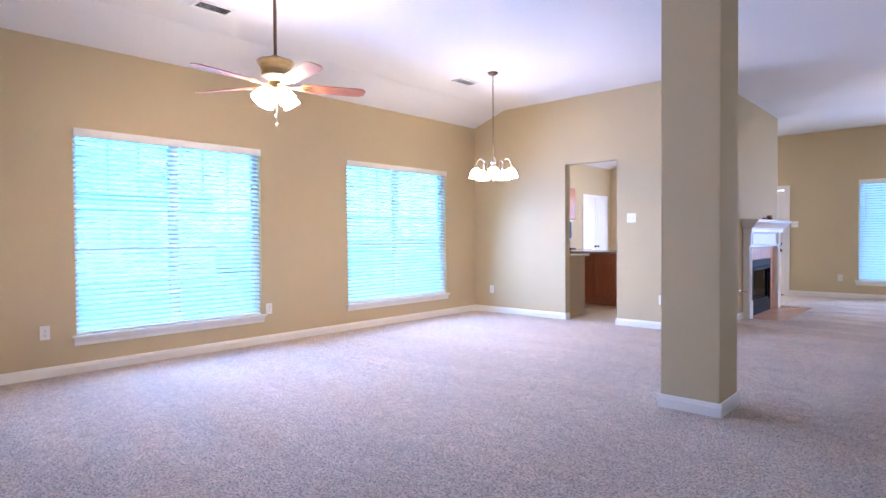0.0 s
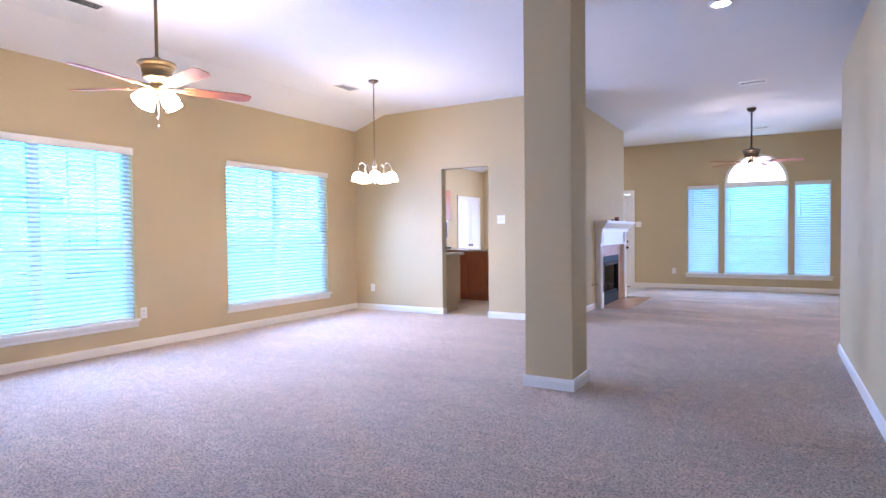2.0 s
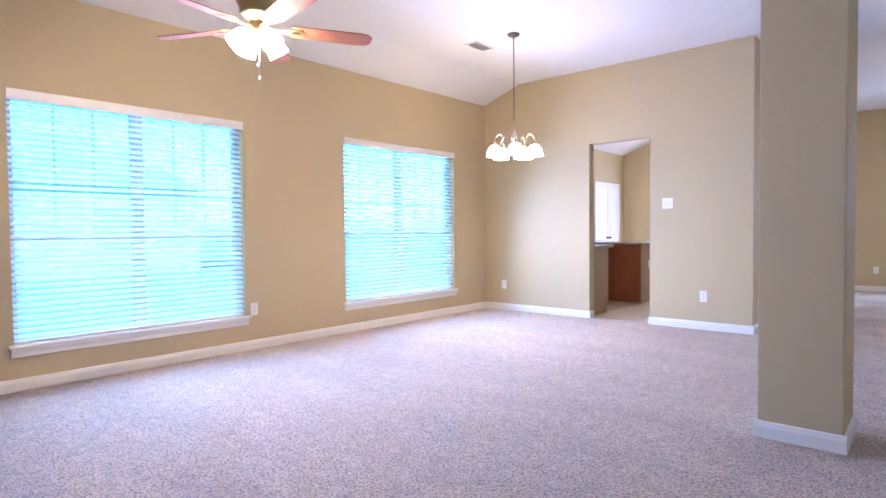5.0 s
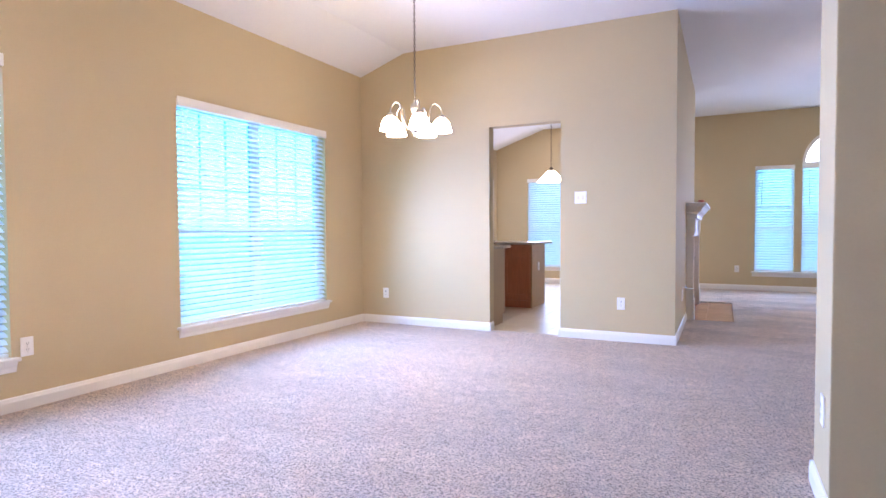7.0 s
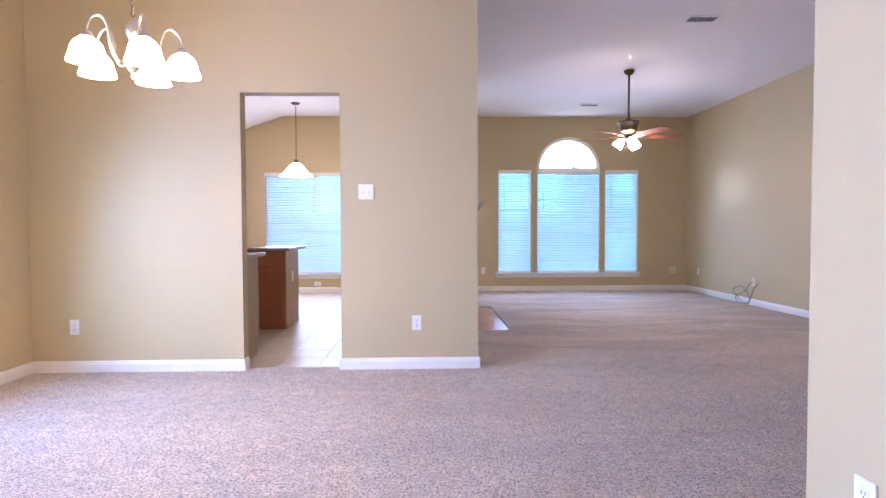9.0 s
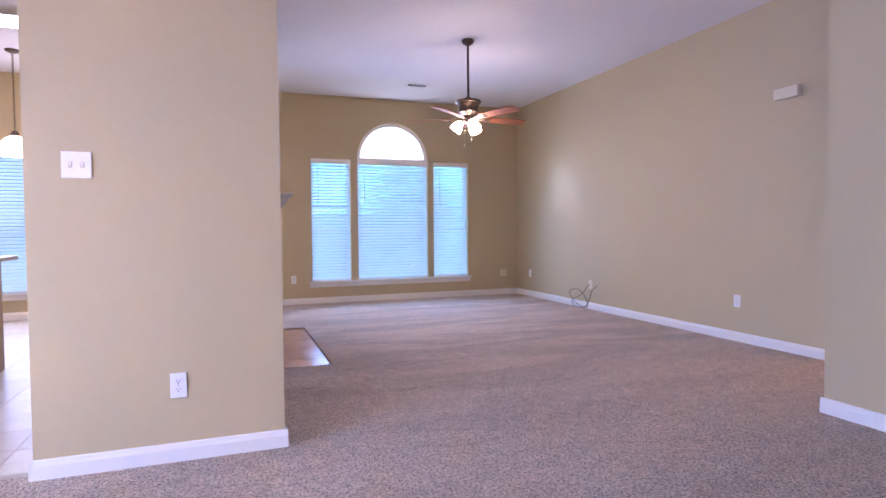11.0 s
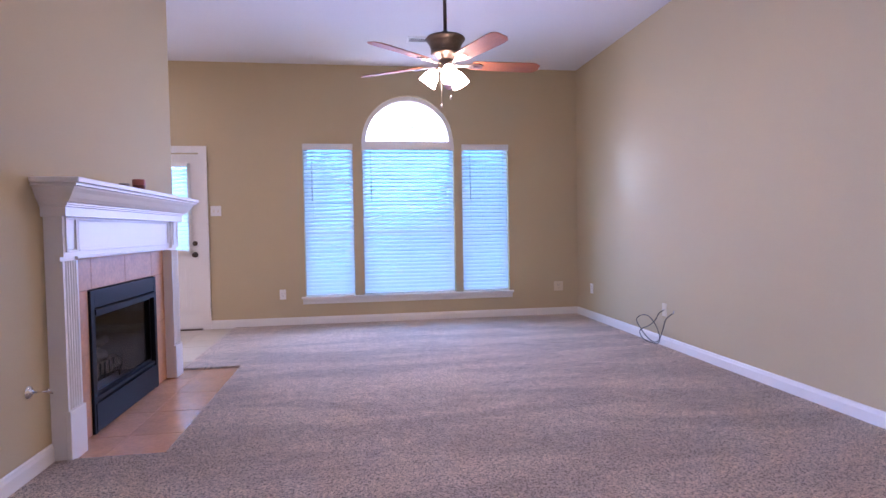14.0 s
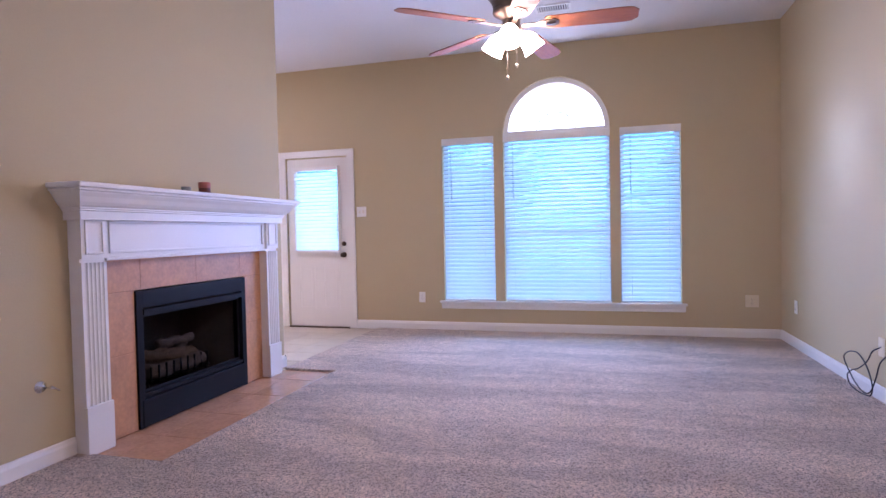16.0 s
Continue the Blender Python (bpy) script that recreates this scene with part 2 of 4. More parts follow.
def lathe(bm, profile, segs=24, at=(0, 0, 0), turn=None):
    """A turned shape from (radius, height) pairs."""
    rings = []
    for r, z in profile:
        ring = []
        for i in range(segs):
            a = 2 * math.pi * i / segs
            v = Vector((max(r, 0.0004) * math.cos(a), max(r, 0.0004) * math.sin(a), z))
            if turn is not None:
                v = turn @ v
            ring.append(bm.verts.new(v + Vector(at)))
        rings.append(ring)
    for p, q in zip(rings, rings[1:]):
        for i in range(segs):
            f = bm.faces.new((p[i], p[(i + 1) % segs], q[(i + 1) % segs], q[i]))
            f.smooth = True
    return bm


def tube(bm, pts, r, segs=8):
    """A round bar along a line of places."""
    pts = [Vector(p) for p in pts]
    rings, side = [], None
    for i, p in enumerate(pts):
        d = (pts[min(i + 1, len(pts) - 1)] - pts[max(i - 1, 0)]).normalized()
        if side is None:
            side = d.orthogonal().normalized()
        side = (side - d * side.dot(d)).normalized()
        up = d.cross(side)
        rings.append([bm.verts.new(p + r * (math.cos(2 * math.pi * k / segs) * side + math.sin(2 * math.pi * k / segs) * up)) for k in range(segs)])
    for p, q in zip(rings, rings[1:]):
        for k in range(segs):
            f = bm.faces.new((p[k], p[(k + 1) % segs], q[(k + 1) % segs], q[k]))
            f.smooth = True
    bm.faces.new(rings[0][::-1]), bm.faces.new(rings[-1])
    return bm


def prism(bm, outline, z0, z1, m=None):
    """An outline in x, y drawn out from z0 to z1."""
    a = [bm.verts.new((x, y, z0)) for x, y in outline]
    b = [bm.verts.new((x, y, z1)) for x, y in outline]
    k = len(outline)
    fs = [bm.faces.new(a[::-1]), bm.faces.new(b)] + [bm.faces.new((a[i], a[(i + 1) % k], b[(i + 1) % k], b[i])) for i in range(k)]
    if m is not None:
        bmesh.ops.transform(bm, matrix=m, verts=a + b)
    return bm


def loft(bm, rings):
    """Closed rings of equal count joined into a skin with ends."""
    vs = [[bm.verts.new(p) for p in r] for r in rings]
    k = len(vs[0])
    for p, q in zip(vs, vs[1:]):
        for i in range(k):
            bm.faces.new((p[i], p[(i + 1) % k], q[(i + 1) % k], q[i]))
    bm.faces.new(vs[0][::-1]), bm.faces.new(vs[-1])
    return bm


def mesh_of(name, bm, mat):
    bmesh.ops.recalc_face_normals(bm, faces=bm.faces)
    me = bpy.data.meshes.new(name)
    bm.to_mesh(me)
    bm.free()
    me.materials.append(mat)
    return me


def part(name, bm, mat, parent, label="", m=None):
    ob = new(name, mesh_of(name, bm, mat))
    ob.parent = parent
    if m is not None:
        ob.matrix_basis = m
    if label:
        tagged(ob, label)
    return ob


def again(src, parent, m):
    """One more part on the mesh of another part."""
    ob = new(src.name.split(".")[0], src.data)
    ob.parent = parent
    ob.matrix_basis = m
    return ob


def thing(name, m, label, category, group="", kind=""):
    ob = new(name)
    ob.matrix_basis = m
    return tagged(ob, label, category, group, kind)


def structure(name, bm, mat, label, category, m=None):
    ob = new(name, mesh_of(name, bm, mat))
    if m is not None:
        ob.matrix_basis = m
    return tagged(ob, label, category, kind="structure")


# ---- walls, floors and ceiling ----
TOP = 3.05      # flat ceiling
WX = -5.185      # west wall of the dining room
KX = -5.60      # west wall of the kitchen
NY = 8.015      # wall between dining room and kitchen
FY = 13.545     # far wall with the arched window
EX = 2.445      # east wall of the family room
CX = -1.775     # wall with the fireplace
WT = 0.12
PILE = 0.013     # the carpet stands proud of the tiles


def wall(name, axis, plane, back, u0, u1, z0, z1, holes, label, arch=None):
    """A wall whose room face lies at axis = plane and whose outer face lies at plane + back, with holes (u0, u1, z0, z1)."""
    us = sorted({u0, u1, *[h[0] for h in holes], *[h[1] for h in holes]})
    zs = sorted({z0, z1, *[h[2] for h in holes], *[h[3] for h in holes]})
    bm = bmesh.new()

    def v(u, d, z):
        return bm.verts.new((plane + d, u, z) if axis == "x" else (u, plane + d, z))

    def solid(i, j):
        if not (0 <= i < len(us) - 1 and 0 <= j < len(zs) - 1):
            return False
        cu, cz = (us[i] + us[i + 1]) / 2, (zs[j] + zs[j + 1]) / 2
        return not any(h[0] < cu < h[1] and h[2] < cz < h[3] for h in holes)

    for i in range(len(us) - 1):
        for j in range(len(zs) - 1):
            if not solid(i, j):
                continue
            a, b, c, d = us[i], us[i + 1], zs[j], zs[j + 1]
            for y in (0, back):
                bm.faces.new((v(a, y, c), v(b, y, c), v(b, y, d), v(a, y, d)))
            for ok, p, q in ((solid(i - 1, j), (a, c), (a, d)), (solid(i + 1, j), (b, c), (b, d)), (solid(i, j - 1), (a, c), (b, c)), (solid(i, j + 1), (a, d), (b, d))):
                if not ok:
                    bm.faces.new((v(p[0], 0, p[1]), v(q[0], 0, q[1]), v(q[0], back, q[1]), v(p[0], back, p[1])))
    if arch:
        uc, zc, r = arch
        steps = 32
        pts = [(uc + r * math.cos(math.pi * k / steps), zc + r * math.sin(math.pi * k / steps)) for k in range(steps + 1)]
        for (a, c), (b, d) in zip(pts, pts[1:]):
            for y in (0, back):
                bm.faces.new((v(a, y, c), v(b, y, d), v(b, y, zc + r), v(a, y, zc + r)))
            bm.faces.new((v(a, 0, c), v(b, 0, d), v(b, back, d), v(a, back, c)))
    bmesh.ops.remove_doubles(bm, verts=bm.verts, dist=0.0005)
    return structure(name, bm, TAN, label, "wall")


WEST = [(2.55, 4.315), (5.50, 7.33)]
FAR = [(-0.905, -0.325), (-0.22, 0.885), (0.98, 1.56)]
SILL, HEAD = 0.335, 2.115
KWIN = (-4.94, -3.29)
ARC = (0.3325, 2.15, 0.5525)
DOORX = (-2.865, -2.06)

wall("wall_west", "x", WX, -0.16, -1.2, NY, 0, 3.2, [(a, b, SILL, HEAD) for a, b in WEST], "tan painted wall with two tall blinded windows")
wall("wall_north", "y", NY, WT, KX, CX, 0, 3.2, [(-3.59, -2.837, 0, 2.148)], "tan painted wall with an open doorway to the kitchen")
wall("wall_far", "y", FY, 0.16, KX - 0.12, EX + 0.14, 0, 3.2, [(KWIN[0], KWIN[1], SILL, 2.07), (DOORX[0], DOORX[1], 0, 2.02), (FAR[0][0], FAR[0][1], SILL, HEAD), (FAR[1][0], FAR[1][1], SILL, ARC[1] + ARC[2]), (FAR[2][0], FAR[2][1], SILL, HEAD)], "tan painted wall with an arched window group", arch=ARC)
wall("wall_east", "x", EX, 0.14, 7.39, FY, 0, 3.2, [(7.39, 8.28, 0, 2.11)], "tan painted wall with an opening to the hall")
wall("wall_fireplace", "x", CX, -0.13, NY + WT, 11.63, 0, 3.2, [(10.055, 11.08, 0, 0.80)], "tan painted wall around the fireplace")
wall("wall_chimney_end", "y", 11.63, -0.13, -2.45, CX - 0.13, 0, 3.2, [], "tan painted end of the fireplace wall")
wall("wall_kitchen_east", "x", -2.45, 0.12, NY + WT, 11.50, 0, 3.2, [], "tan painted kitchen wall")
wall("wall_kitchen_west", "x", KX, -0.12, NY + WT, FY, 0, 3.2, [], "tan painted kitchen wall")
wall("wall_foyer", "x", 1.19, 0.14, -1.0, 7.39, 0, 2.75, [], "tan painted foyer wall stopping below the ceiling")
wall("wall_foyer_end", "y", 7.39, -0.14, 1.33, 4.2, 0, 2.75, [], "tan painted wall beside the hall")
wall("wall_hall_north", "y", 8.28, 0.12, EX + 0.14, 4.2, 0, 3.2, [], "tan painted hall wall in warm light")
wall("wall_hall_end", "x", 4.2, 0.12, -1.0, 8.425, 0, 3.2, [], "tan painted end wall")
wall("wall_south", "y", -1.0, -0.12, -5.75, 4.32, 0, 3.2, [], "tan painted wall")

bm = bmesh.new()
rings = []
for y in (-1.15, FY + 0.1):
    rings.append([Vector((x, y, z)) for x, z in ((WX - 0.64, 2.62), (WX, 2.85), (-4.61, TOP), (4.4, TOP), (4.4, TOP + 0.2), (WX - 0.64, TOP + 0.2))])
loft(bm, rings)
structure("ceiling", bm, CEIL, "white textured ceiling sloping down along the window wall", "ceiling")
structure("ceiling_hall", boxed(EX + 0.14, 4.2, 7.39, 8.28, 2.42, 2.5), CEIL, "low white hall ceiling", "ceiling")

bm = bmesh.new()
for r in ((-5.62, 4.3, -1.1, NY + 0.055), (CX, 4.3, NY + 0.055, 9.68), (-1.262, EX + 0.1, 9.68, 11.54), (-1.71, EX + 0.1, 11.54, FY + 0.05)):
    box(bm, r[0], r[1], r[2], r[3], -0.03, PILE)
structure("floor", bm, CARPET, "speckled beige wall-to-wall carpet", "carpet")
structure("floor_slab", boxed(-6.0, 4.6, -1.3, 13.9, -0.2, -0.032), GROUT, "concrete slab under the floors", "floor")

# pillar
PX0, PX1, PY0, PY1 = -1.035, -0.66, 4.878, 5.253
pillar = structure("pillar", boxed(PX0, PX1, PY0, PY1, 0, 3.1, bevel=0.006), TAN, "square tan painted pillar with a white baseboard", "pillar")


def baseboard(x0, y0, x1, y1, nx, ny, ext0=0.0, ext1=0.0):
    """A moulded board along a wall's foot; nx, ny points into the room."""
    a, b = Vector((x0, y0, 0)), Vector((x1, y1, 0))
    d = (b - a).normalized()
    a, b, nrm = a - d * ext0, b + d * ext1, Vector((nx, ny, 0))
    prof = [(0.0, 0.0), (0.015, 0.0), (0.015, 0.072), (0.011, 0.084), (0.009, 0.094), (0.004, 0.1), (0.0, 0.1)]
    bm = loft(bmesh.new(), [[p + nrm * o + Vector((0, 0, z)) for o, z in prof] for p in (a, b)])
    return structure("baseboard", bm, TRIM, "white painted moulded baseboard", "baseboard")


T = 0.015
baseboard(WX, -1.0, WX, NY, 1, 0)
baseboard(WX + T, NY, -3.59, NY, 0, -1)
baseboard(-3.59, NY - T, -3.59, NY + 0.10, 1, 0)
baseboard(-2.837, NY, CX, NY, 0, -1, ext1=T)
baseboard(-2.837, NY - T, -2.837, NY + WT, -1, 0)
baseboard(CX, NY, CX, 9.66, 1, 0)
baseboard(CX, 11.445, CX, 11.63, 1, 0, ext1=T)
baseboard(CX + T, 11.63, -2.45, 11.63, 0, 1)
baseboard(-1.985, FY, EX - T, FY, 0, -1)
baseboard(KX, FY, -2.965, FY, 0, -1)
baseboard(EX, FY, EX, 8.28, -1, 0, ext1=T)
baseboard(EX, 8.28, 4.2, 8.28, 0, -1)
baseboard(1.19, -1.0, 1.19, 7.39, -1, 0, ext1=T)
baseboard(1.19, 7.39, 4.2, 7.39, 0, 1)
baseboard(WX, -1.0, 1.19, -1.0, 0, 1)
baseboard(PX0, PY0, PX1, PY0, 0, -1, T, T)
baseboard(PX0, PY1, PX1, PY1, 0, 1, T, T)
baseboard(PX0, PY0, PX0, PY1, -1, 0)
baseboard(PX1, PY0, PX1, PY1, 1, 0)

# ---- windows and blinds ----
# local frame of wall things: x along the wall, z up, -y into the room


def on_wall(face, u, z):
    """The pose of a wall thing. face: W, N, F, E, C (fireplace), P (pillar)."""
    return {"W": pose(WX, u, z, 0, 0, 90), "N": pose(u, NY, z), "F": pose(u, FY, z), "E": pose(EX, u, z, 0, 0, -90), "C": pose(CX, u, z, 0, 0, 90), "P": pose(PX0, u, z, 0, 0, -90), "K": pose(KX, u, z, 0, 0, 90)}[face]


def window(index, face, u, w, z0, z1, twin, grid):
    root = thing("window_%d" % index, on_wall(face, u, z0), "grey vinyl window with glass panes behind a blind", "window", kind="structure")
    h = z1 - z0
    bm = bmesh.new()
    f, y0, y1 = 0.045, 0.085, 0.14
    box(bm, -w / 2, -w / 2 + f, y0, y1, 0, h), box(bm, w / 2 - f, w / 2, y0, y1, 0, h)
    box(bm, -w / 2 + f, w / 2 - f, y0, y1, 0, f), box(bm, -w / 2 + f, w / 2 - f, y0, y1, h - f, h)
    if twin:
        box(bm, -0.045, 0.045, y0 - 0.003, y1, f, h - f)
    part("window_frame", bm, VINYL, root)
    cells = [(-w / 2 + f, -0.045), (0.045, w / 2 - f)] if twin else [(-w / 2 + f, w / 2 - f)]
    mid = 1.09 - z0
    for a, b in cells:
        part("meeting_rail", boxed(a, b, y0 + 0.004, y1 - 0.01, mid - 0.022, mid + 0.022), VINYL, root)
        pane = part("pane", boxed(a, b, y0 + 0.03, y0 + 0.034, f, h - f), GLASS, root, "cyan-tinted glass pane")
        pane.visible_shadow = False
        if grid:
            bm = bmesh.new()
            for k in (1, 2):
                x = a + (b - a) * k / 3
                box(bm, x - 0.005, x + 0.005, y0 + 0.036, y0 + 0.046, mid + 0.022, h - f)
            for k in (1, 2):
                z = mid + (h - mid) * k / 3
                box(bm, a, b, y0 + 0.0365, y0 + 0.0455, z - 0.005, z + 0.005)
            part("muntin_grid", bm, PLASTIC, root)
    return root


def sill(index, face, u, w, z):
    """A stool and apron under a window."""
    root = thing("sill_%d" % index, on_wall(face, u, z), "white painted window sill with moulded apron", "window sill", kind="structure")
    part("stool", boxed(-w / 2 - 0.035, w / 2 + 0.035, -0.045, 0.083, -0.02, 0.002, bevel=0.006), TRIM, root)
    a = w / 2 + 0.02
    prof = [(-0.003, -0.02), (-0.03, -0.02), (-0.026, -0.038), (-0.017, -0.056), (-0.014, -0.082), (-0.003, -0.086)]
    part("apron", loft(bmesh.new(), [[Vector((x, y, z2)) for y, z2 in prof] for x in (-a, a)]), TRIM, root)
    return root


def blind(face, u, w, z0, z1, tilt, label, pitch=0.0445, y=0.036, valance=True, wand=True, out=0.0):
    root = thing("window_blind", on_wall(face, u, z0), label, "window blind", group="slatted window blinds")
    h = z1 - z0
    if valance:
        part("valance", boxed(-w / 2 - out, w / 2 + out, -0.022, -0.006, h - 0.062, h + 0.012, bevel=0.004), TRIM, root, "white valance board")
    part("head_rail", boxed(-w / 2 + 0.006, w / 2 - 0.006, y - 0.025, y + 0.025, h - 0.05, h - 0.004), PLASTIC, root)
    n = int((h - 0.11) / pitch) + 1
    me = None
    for k in range(n):
        z = 0.05 + k * pitch
        m = pose(random.uniform(-0.0015, 0.0015), y, z, tilt + random.uniform(-2.2, 2.2), 0, 0)
        if me is None:
            bm = bmesh.new()
            prism(bm, [(-0.0255, -0.0012), (0, 0.0014), (0.0255, -0.0012), (0.0255, 0.0012), (0, 0.0042), (-0.0255, 0.0012)], -w / 2 + 0.008, w / 2 - 0.008, Matrix(((0, 0, 1, 0), (1, 0, 0, 0), (0, 1, 0, 0), (0, 0, 0, 1))))
            me = part("slat", bm, SLAT, root, m=m)
        else:
            again(me, root, m)
    part("bottom_rail", boxed(-w / 2 + 0.008, w / 2 - 0.008, y - 0.024, y + 0.024, 0.006, 0.024, bevel=0.003), PLASTIC, root)
    count = max(2, round(w / 0.5) + 1)
    for k in range(count):
        x = -w / 2 + 0.11 + (w - 0.22) * k / (count - 1)
        bm = bmesh.new()
        for yy in (y - 0.0275, y + 0.0275):
            box(bm, x - 0.0012, x + 0.0012, yy - 0.0008, yy + 0.0008, 0.02, h - 0.03)
        part("ladder_cord", bm, PLASTIC, root)
    if wand:
        part("tilt_wand", tube(bmesh.new(), [(-w / 2 + 0.1, -0.004, h - 0.06), (-w / 2 + 0.104, -0.006, h - 0.66)], 0.004, 6), VINYL, root, "thin grey tilt wand")
    return root


WTILT, FTILT = 31, 50
for i, (a, b) in enumerate(WEST):
    window(i + 1, "W", (a + b) / 2, b - a, SILL, HEAD, True, True)
    sill(i + 1, "W", (a + b) / 2, b - a, SILL)
    blind("W", (a + b) / 2, b - a, SILL, HEAD, WTILT, "wide white slatted blind tilted open in a dining room window", wand=False)
for i, (a, b) in enumerate(FAR):
    window(i + 3, "F", (a + b) / 2, b - a, SILL, HEAD, False, i != 1)
    blind("F", (a + b) / 2, b - a, SILL, HEAD, FTILT, "white slatted blind half closed in the arched window group" if i == 1 else "narrow white slatted blind half closed beside the arched window")
sill(3, "F", 0.3275, 2.49, SILL)
window(6, "F", sum(KWIN) / 2, KWIN[1] - KWIN[0], SILL, 2.07, True, False)
sill(6, "F", sum(KWIN) / 2, KWIN[1] - KWIN[0], SILL)
blind("F", sum(KWIN) / 2, KWIN[1] - KWIN[0], SILL, 2.07, FTILT, "wide white slatted blind half closed in the kitchen window", wand=False)

# half-round light over the middle window
arch_root = thing("window_7", pose(ARC[0], FY, ARC[1]), "half-round window with sunburst bars above the blind", "window", kind="structure")


def half_ring(bm, r0, r1, y0, y1, steps=32):
    rings = []
    for k in range(steps + 1):
        c, s = math.cos(math.pi * k / steps), math.sin(math.pi * k / steps)
        rings.append([Vector((r * c, y, r * s)) for r, y in ((r0, y0), (r1, y0), (r1, y1), (r0, y1))])
    return loft(bm, rings)


part("window_frame", half_ring(bmesh.new(), ARC[2] - 0.05, ARC[2] - 0.001, 0.03, 0.1), TRIM, arch_root)
part("window_rail", boxed(-ARC[2] + 0.002, ARC[2] - 0.002, 0.005, 0.1, -0.028, 0.012), TRIM, arch_root)
bm = half_ring(bmesh.new(), 0.2, 0.214, 0.112, 0.124)
for a in (36, 72, 108, 144):
    c, s = math.cos(radians(a)), math.sin(radians(a))
    tube(bm, [(0.21 * c, 0.118, 0.21 * s), (0.51 * c, 0.118, 0.51 * s)], 0.007, 4)
part("sunburst_bars", bm, TRIM, arch_root)
bm = bmesh.new()
prism(bm, [(0.51 * math.cos(math.pi * k / 24), 0.51 * math.sin(math.pi * k / 24)) for k in range(25)], 0.126, 0.13, Matrix(((1, 0, 0, 0), (0, 0, 1, 0), (0, 1, 0, 0), (0, 0, 0, 1))))
pane = part("pane", bm, CLEAR, arch_root, "clear half-round pane")
pane.visible_shadow = False

# ---- doors ----


def back_door():
    w, h = 0.785, 2.005
    root = thing("door_1", pose((DOORX[0] + DOORX[1]) / 2, FY, 0.0), "closed white panelled back door with a blinded glass light", "door", kind="structure")
    bm = bmesh.new()
    a, b = 0.4025, 0.4925
    for s in (-1, 1):
        box(bm, s * a, s * b, -0.018, -0.002, 0, 2.02)
        box(bm, s * (b - 0.022), s * b, -0.023, -0.018, 0, 2.02)
    box(bm, -b, b, -0.018, -0.002, 2.02, 2.094), box(bm, -b, b, -0.023, -0.018, 2.072, 2.094)
    part("door_casing", bm, TRIM, root, "white moulded door casing")
    bm = bmesh.new()
    gx, g0, g1 = 0.275, 0.88, 1.88
    y0, y1 = 0.02, 0.062
    box(bm, -w / 2, -gx, y0, y1, 0.012, h), box(bm, gx, w / 2, y0, y1, 0.012, h)
    box(bm, -gx, gx, y0, y1, 0.012, g0), box(bm, -gx, gx, y0, y1, g1, h)
    part("door_slab", bm, TRIM, root)
    bm = bmesh.new()
    for s in (-1, 1):
        cx = s * 0.16
        for x0, x1, z0, z1 in ((-0.105, -0.085, 0.22, 0.74), (0.085, 0.105, 0.22, 0.74), (-0.085, 0.085, 0.22, 0.24), (-0.085, 0.085, 0.72, 0.74)):
            box(bm, cx + x0, cx + x1, y0 - 0.005, y0 + 0.001, z0, z1)
        box(bm, cx - 0.06, cx + 0.06, y0 - 0.004, y0 + 0.001, 0.265, 0.695, bevel=0.003)
    part("raised_panels", bm, TRIM, root)
    bm = bmesh.new()
    for x0, x1, z0, z1 in ((-gx - 0.03, -gx + 0.012, g0 - 0.03, g1 + 0.03), (gx - 0.012, gx + 0.03, g0 - 0.03, g1 + 0.03), (-gx + 0.012, gx - 0.012, g0 - 0.03, g0 + 0.012), (-gx + 0.012, gx - 0.012, g1 - 0.012, g1 + 0.03)):
        box(bm, x0, x1, y0 - 0.014, y0 + 0.004, z0, z1, bevel=0.004)
    part("glass_frame", bm, TRIM, root)
    pane = part("pane", boxed(-gx, gx, 0.04, 0.045, g0, g1), GLASS, root, "cyan-tinted glass pane")
    pane.visible_shadow = False
    for z, r, nm in ((0.86, 0.028, "door_knob"), (0.99, 0.026, "deadbolt")):
        prof = [(0.001, -0.062), (r * 0.8, -0.06), (r, -0.046), (r * 0.86, -0.034), (r * 0.45, -0.026), (r * 0.45, -0.008), (r * 1.1, -0.007), (r * 1.12, 0.0)] if nm == "door_knob" else [(0.001, -0.026), (r * 0.7, -0.026), (r * 0.8, -0.018), (r, -0.012), (r * 1.06, 0.0)]
        part(nm, lathe(bmesh.new(), prof, 20, (0.333, y0, z), Matrix(((1, 0, 0), (0, 0, 1), (0, -1, 0)))), BRONZE, root, "dark bronze " + nm.replace("_", " "))
    for z in (0.25, 1.05, 1.82):
        part("hinge", tube(bmesh.new(), [(-0.398, 0.014, z - 0.045), (-0.398, 0.014, z + 0.045)], 0.007), NICKEL, root)
    part("threshold", boxed(-0.4, 0.4, -0.02, 0.13, -0.006, 0.011, bevel=0.003), BRONZE, root)
    root2 = thing("window_blind", pose((DOORX[0] + DOORX[1]) / 2 - 0.005, FY, 0.9), "small white slatted blind hung on the back door", "window blind", group="slatted window blinds")
    h2, w2 = 1.0, 0.555
    part("head_rail", boxed(-w2 / 2 - 0.02, w2 / 2 + 0.02, -0.04, 0.003, h2 - 0.045, h2 + 0.005, bevel=0.003), PLASTIC, root2)
    me = None
    for k in range(21):
        m = pose(0, -0.018, 0.045 + k * 0.0435, 52 + random.uniform(-2, 2), 0, 0)
        if me is None:
            me = part("slat", boxed(-w2 / 2, w2 / 2, -0.0255, 0.0255, -0.0012, 0.0012), SLAT, root2, m=m)
        else:
            again(me, root2, m)
